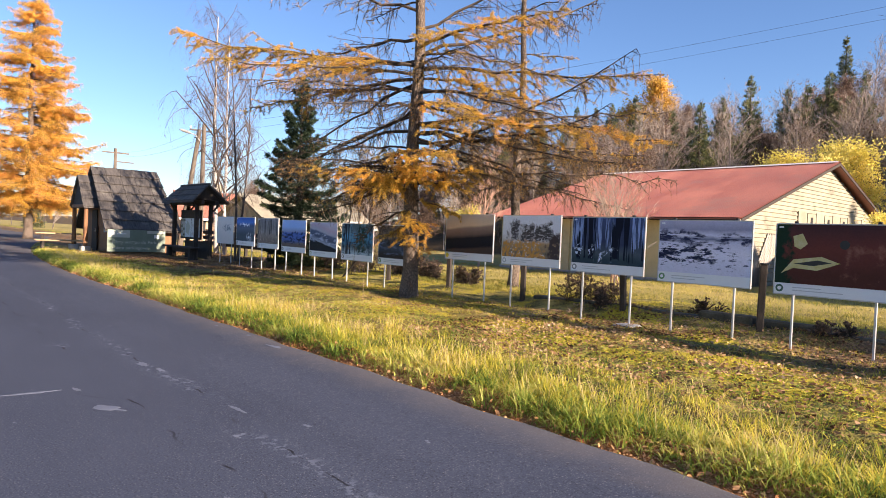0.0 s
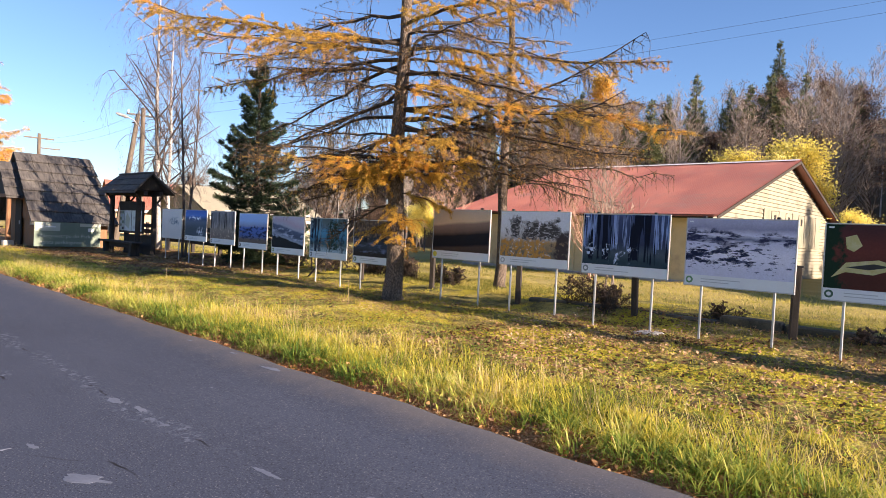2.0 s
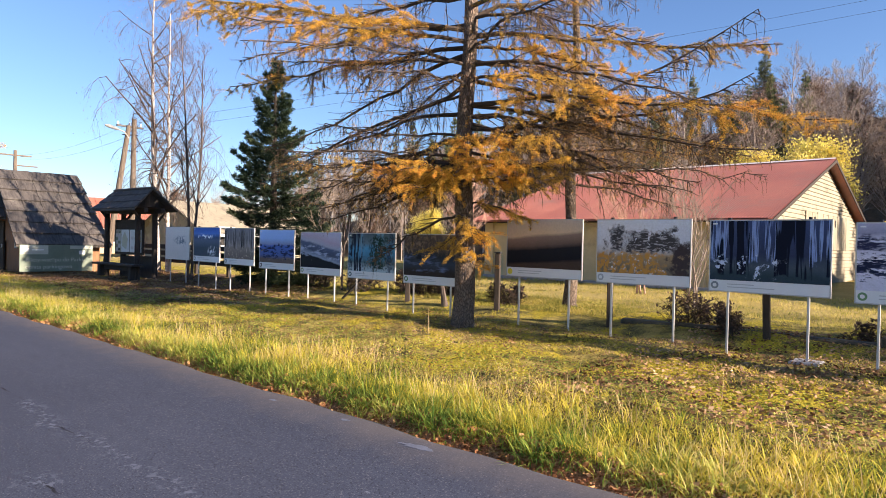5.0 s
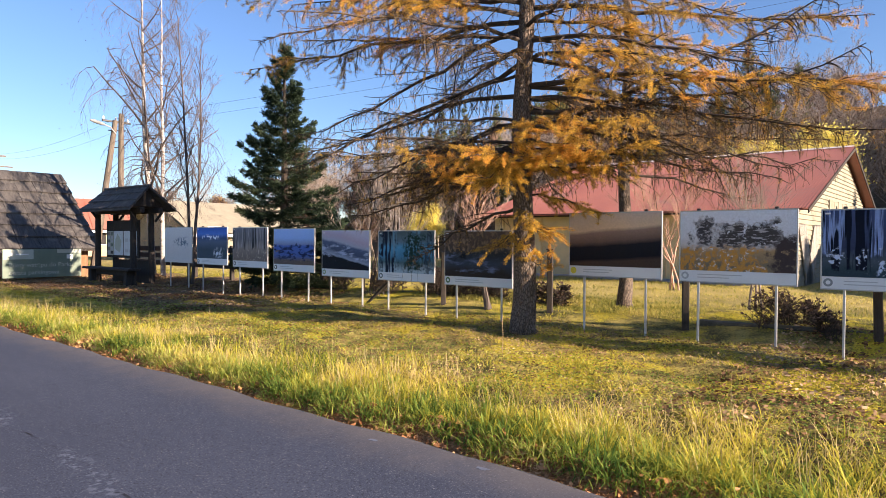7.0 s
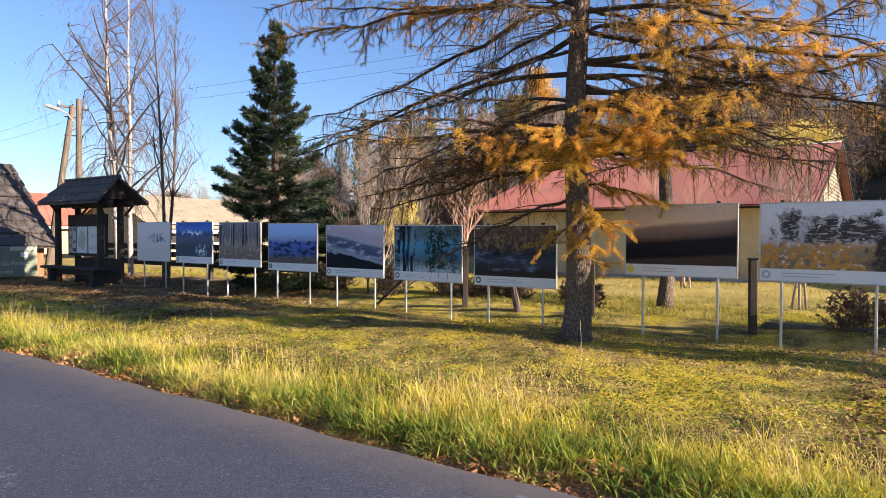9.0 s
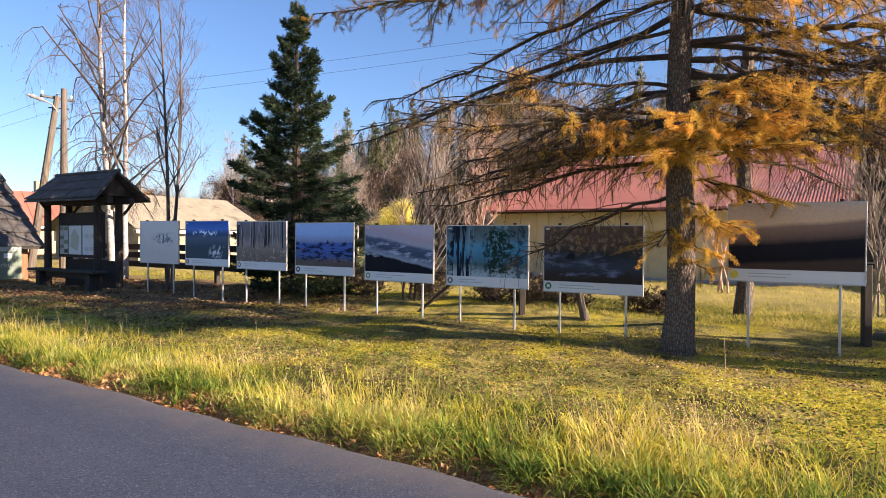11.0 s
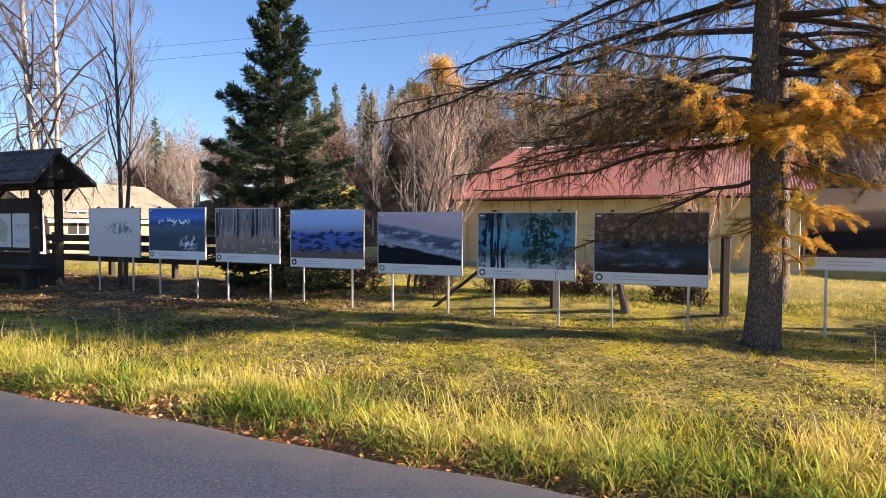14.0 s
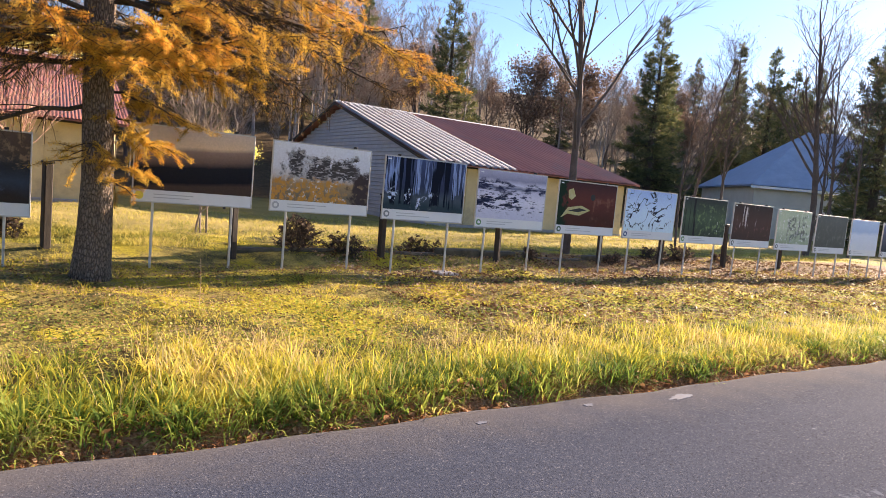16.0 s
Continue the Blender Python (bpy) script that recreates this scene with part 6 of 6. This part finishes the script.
# brown wood on the slope between the spruce and the larch
for i in range(84):
    a, d = radians(rng1.uniform(110, 141)), rng1.uniform(48, 98)
    x, y = -10.7 + d * math.cos(a), d * math.sin(a)
    if y > 39:
        plant(rng1.choice(["b1", "b2", "y3", "s2", "b3"]), x, y, rng1.uniform(0.6, 0.85), rng1.uniform(0, 360))
for i in range(34):
    x = rng1.uniform(52, 118)
    plant(rng1.choice(["s1", "s2", "b1", "b2", "b3", "b3"]), x, rng1.uniform(46, 78), rng1.uniform(0.7, 1.15), rng1.uniform(0, 360))
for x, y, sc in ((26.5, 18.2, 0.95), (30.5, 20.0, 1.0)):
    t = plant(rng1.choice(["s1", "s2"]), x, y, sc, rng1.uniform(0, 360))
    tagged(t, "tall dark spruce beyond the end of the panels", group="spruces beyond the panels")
count = 0
while count < 290:
    a = radians(rng1.uniform(25, 148))
    d = rng1.uniform(44, 92)
    x, y = -6 + d * math.cos(a), d * math.sin(a)
    if y < 40 and not (x > 62 and y > 46):
        continue
    if 15 < x < 48 and y < 44:
        continue
    deg = math.degrees(a)
    kind = rng1.choices(["s1", "s2", "b1", "b2", "b3", "y3", "y2"], [0.8, 0.8, 3.2, 4, 2.5, 1.6, 0.0] if deg > 85 else [0.45, 0.45, 4, 3, 5, 1.2, 0.0])[0]
    s = rng1.uniform(0.5, 0.9) * (0.75 if deg > 125 else 1.0 if deg > 85 else 1.38)
    plant(kind, x, y, s, rng1.uniform(0, 360))
    count += 1
# low brown trees beyond the houses
for i in range(16):
    a, d = radians(rng1.uniform(138, 155)), rng1.uniform(52, 78)
    plant(rng1.choice(["b2", "y3", "b1", "b2"]), -10.7 + d * math.cos(a), d * math.sin(a), rng1.uniform(0.42, 0.6), rng1.uniform(0, 360))
# far left behind the hut, and the thicket behind the barns
for i in range(34):
    a = radians(rng1.uniform(150, 176))
    d = rng1.uniform(95, 150)
    plant(rng1.choice(["b2", "y3", "s1", "y2", "b1"]), d * math.cos(a), d * math.sin(a) + 4, rng1.uniform(0.35, 0.6), rng1.uniform(0, 360))
for i in range(30):
    x = rng1.uniform(-48, 16)
    plant(rng1.choice(["b1", "b2", "y3", "b2", "b3"]), x, rng1.uniform(39.5, 46) if x > -24 else rng1.uniform(30, 46), rng1.uniform(0.3, 0.55), rng1.uniform(0, 360))
plant("y1", -31.0, 29.3, 0.4, 20)
bush = plant("y1", -6.4, 24.0, 0.32, 130)
tagged(bush, "small golden yellow bush beside the barn gable", "bush")
for k in kinds.values():
    k.matrix_world = pose(rng1.uniform(-40, 30), 100, float(height(0, 100)), 0, 0, 0)
kinds["y2"].matrix_world = pose(-57.5, 87.5, float(height(-57.5, 87.5)) - 0.1) @ Matrix.Scale(0.8, 4)
kinds["y1"].matrix_world = pose(-33.5, 31.0, 0.1) @ Matrix.Scale(0.3, 4)


# ---- grass, leaves, litter ----
def scatter(rng, n, x0, x1, y0, y1):
    return np.stack([rng.uniform(x0, x1, n), rng.uniform(y0, y1, n)], 1)


def on_ground(xy, sink=0.01):
    return np.concatenate([xy, (height(xy[:, 0], xy[:, 1]) - sink)[:, None]], 1)


def field_of(name, label, parts, mt, cat="grass"):
    vs, ts, o = [], [], 0
    for v, t in parts:
        vs.append(v)
        ts.append(t + o)
        o += len(v)
    ob = new(name, array_mesh(name, np.concatenate(vs), np.concatenate(ts), 3, mt))
    return tagged(ob, label, cat, kind="stuff")


nr = np.random.default_rng(7)


def clumpy(x, y, s, seed):
    return 0.5 + 0.5 * np.sin(x * s + seed + 1.3 * np.sin(y * s * 1.7 + seed)) * np.sin(y * s * 1.3 + 2.1 * np.cos(x * s * 0.6 + seed))


tall, green, straw = [], [], []


def beside_road(n, x0, x1, start, spread):
    xy = scatter(nr, n, x0, x1, 0, 1)
    xy[:, 1] = road_edge(xy[:, 0]) + start + np.abs(nr.normal(0, spread, n))
    return xy


# ragged short growth between the tufts
xy = beside_road(70000, -34, 9, 0.12, 0.75)
xy = xy[nr.random(len(xy)) < 0.15 + 0.85 * clumpy(xy[:, 0], xy[:, 1], 3.0, 0.4) ** 1.6]
tall.append(blades(nr, on_ground(xy), 0.05 + 0.06 * clumpy(xy[:, 0], xy[:, 1], 0.9, 5.0), 0.0032, 1.3))
# golden tufts further in, green ones towards the asphalt
cx = beside_road(2900, -33, 7, 0.32, 0.62)
cx = cx[nr.random(len(cx)) < 0.25 + 0.9 * clumpy(cx[:, 0], cx[:, 1], 1.1, 2.0)]
tall.append(tuft_of(nr, cx[::2], 26, 0.12, 0.27, 0.0036, 0.055, 0.7, 1.8))
tall.append(tuft_of(nr, cx[1::2], 34, 0.10, 0.22, 0.0036, 0.06, 0.7, 1.5))
gx = beside_road(2100, -33, 7, 0.1, 0.36)
gx = gx[nr.random(len(gx)) < 0.3 + 0.8 * clumpy(gx[:, 0], gx[:, 1], 1.7, 4.0)]
green.append(tuft_of(nr, gx, 32, 0.09, 0.25, 0.0042, 0.05, 0.75, 1.5))
xy = beside_road(26000, -34, 9, 0.1, 0.35)
xy = xy[nr.random(len(xy)) < clumpy(xy[:, 0], xy[:, 1], 2.3, 4.0)]
green.append(blades(nr, on_ground(xy), 0.08, 0.005, 1.3))
# broad flat weeds among the tufts
wx = beside_road(900, -30, 5, 0.06, 0.35)
green.append(tuft_of(nr, wx, 9, 0.06, 0.13, 0.011, 0.015, 1.1, 0.8))
field_of("lush_grass", "low lush green grass close to the asphalt", green, GRASS_GREEN)
# dry flowering stalks
sx = beside_road(150, -32, 7, 0.45, 0.6)
straw.append(tuft_of(nr, sx, 14, 0.24, 0.42, 0.0016, 0.10, 0.22, 0.7))
xy = beside_road(2600, -33, 8, 0.3, 0.7)
straw.append(arched(nr, on_ground(xy), nr.uniform(0.2, 0.4, len(xy)), 0.0016, nr.uniform(0, 6.28, len(xy)), 0.2, 0.8))
field_of("dry_stalks", "pale dry flowering grass stalks along the verge", straw, GRASS_STRAW)
xy = scatter(nr, 14000, -30, 12, -5.5, -3.05)
tall.append(blades(nr, on_ground(xy), 0.14, 0.006, 1.0))
field_of("verge_grass", "tall yellow green verge grass beside the road", tall, GRASS_TALL)

xy = scatter(nr, 210000, -34, 10, 5.2, 12.5)
bare = smooth01((xy[:, 0] + 8) / 4) * smooth01((xy[:, 1] - 7.2) / 2.0) + smooth01((-16.5 - xy[:, 0]) / 4) * smooth01((xy[:, 1] - 6.6) / 1.0)
xy = xy[nr.random(len(xy)) > np.maximum(0.6 * np.clip(bare, 0, 1), 0.75 * (1 - clumpy(xy[:, 0], xy[:, 1], 3.3, 6.0)))]
field_of("lawn_grass", "short mossy yellow green lawn grass", [blades(nr, on_ground(xy), 0.02 + 0.055 * clumpy(xy[:, 0], xy[:, 1], 1.9, 3.0) ** 2.5, 0.004, 1.3)], GRASS_SHORT)
cx = scatter(nr, 3000, -33, 9, 5.4, 10.2)
cx = cx[(cx[:, 0] > -18.5) | (cx[:, 1] < 6.6)]
cx = cx[nr.random(len(cx)) < clumpy(cx[:, 0], cx[:, 1], 1.6, 1.0) ** 1.5 + 0.1]
pts = np.repeat(cx, 16, 0) + nr.normal(0, 0.035, (len(cx) * 16, 2))
field_of("grass_tufts", "small ragged tufts of yellowing grass", [blades(nr, on_ground(pts), np.repeat(nr.uniform(0.04, 0.10, len(cx)), 16), 0.0036, 1.2)], GRASS_SHORT)
xy = np.concatenate([scatter(nr, 60000, -32, 14, 12.2, 22.0), scatter(nr, 9000, -16, -9.5, 10.9, 13.5)])
field_of("field_grass", "dry yellow field grass behind the fence", [blades(nr, on_ground(xy), 0.05 + 0.07 * clumpy(xy[:, 0], xy[:, 1], 1.3, 2.0), 0.006, 1.3)], GRASS_FIELD)


def litter(name, label, n, x0, x1, y0, y1, size, mt, lift=0.012, flat=0.3):
    xy = scatter(nr, n, x0, x1, y0, y1)
    if y1 < 1.0:
        xy[:, 1] += road_edge(xy[:, 0])
    p = on_ground(xy, -0.004)
    p[:, 2] += lift * nr.uniform(0.2, 1.6, n)
    v, l = leaves(nr, p, size)
    v = v.reshape(-1, 4, 3)
    v[..., 2] = p[:, None, 2] + (v[..., 2] - p[:, None, 2]) * flat
    ob = new(name, array_mesh(name, v.reshape(-1, 3), l, 4, mt))
    return tagged(ob, label, "leaves", kind="stuff")


litter("fallen_leaves", "dry brown fallen leaves in front of the panels", 24000, -8.0, 11, 5.7, 11.4, 0.031, LITTER, 0.024, 0.55)
litter("fallen_leaves", "dry brown fallen leaves around the kiosk", 16000, -33, -17.5, 6.5, 11.0, 0.034, LITTER, 0.02, 0.5)
litter("fallen_leaves", "scattered small brown leaves on the lawn", 20000, -19, -5, 5.4, 10.0, 0.018, LITTER, 0.02, 0.5)
litter("low_weeds", "small green weed leaves between the grass", 34000, -26, 4, 4.3, 7.4, 0.016, GRASS_GREEN, 0.02, 0.6)
litter("fallen_needles", "rust brown needle litter along the asphalt edge", 60000, -32, 6, -0.16, 0.32, 0.013, RUST_LITTER, 0.012, 0.5)
litter("fallen_leaves", "curled rust brown leaves along the asphalt edge", 4200, -32, 6, -0.14, 0.36, 0.03, RUST_LITTER, 0.02, 0.7)
lone = thing("grass_stalk", pose(-10.50, 7.11, float(height(-10.50, 7.11))), "single tall dry pale grass stalk", "grass stalk")
part("stalk", Geo().tube([(0, 0, -0.02), (0.005, 0, 0.25), (-0.01, 0, 0.5)], [0.0035, 0.003, 0.002], 5), TIMBER_PALE, lone)
for x, y, sc, a in ((-6.2, 6.6, 0.7, 40), (-16.2, 6.4, 0.7, 300), (-4.2, 6.0, 0.6, 120)):
    copy_thing(lone, pose(x, y, float(height(x, y)), 6, 0, a) @ Matrix.Scale(sc, 4))
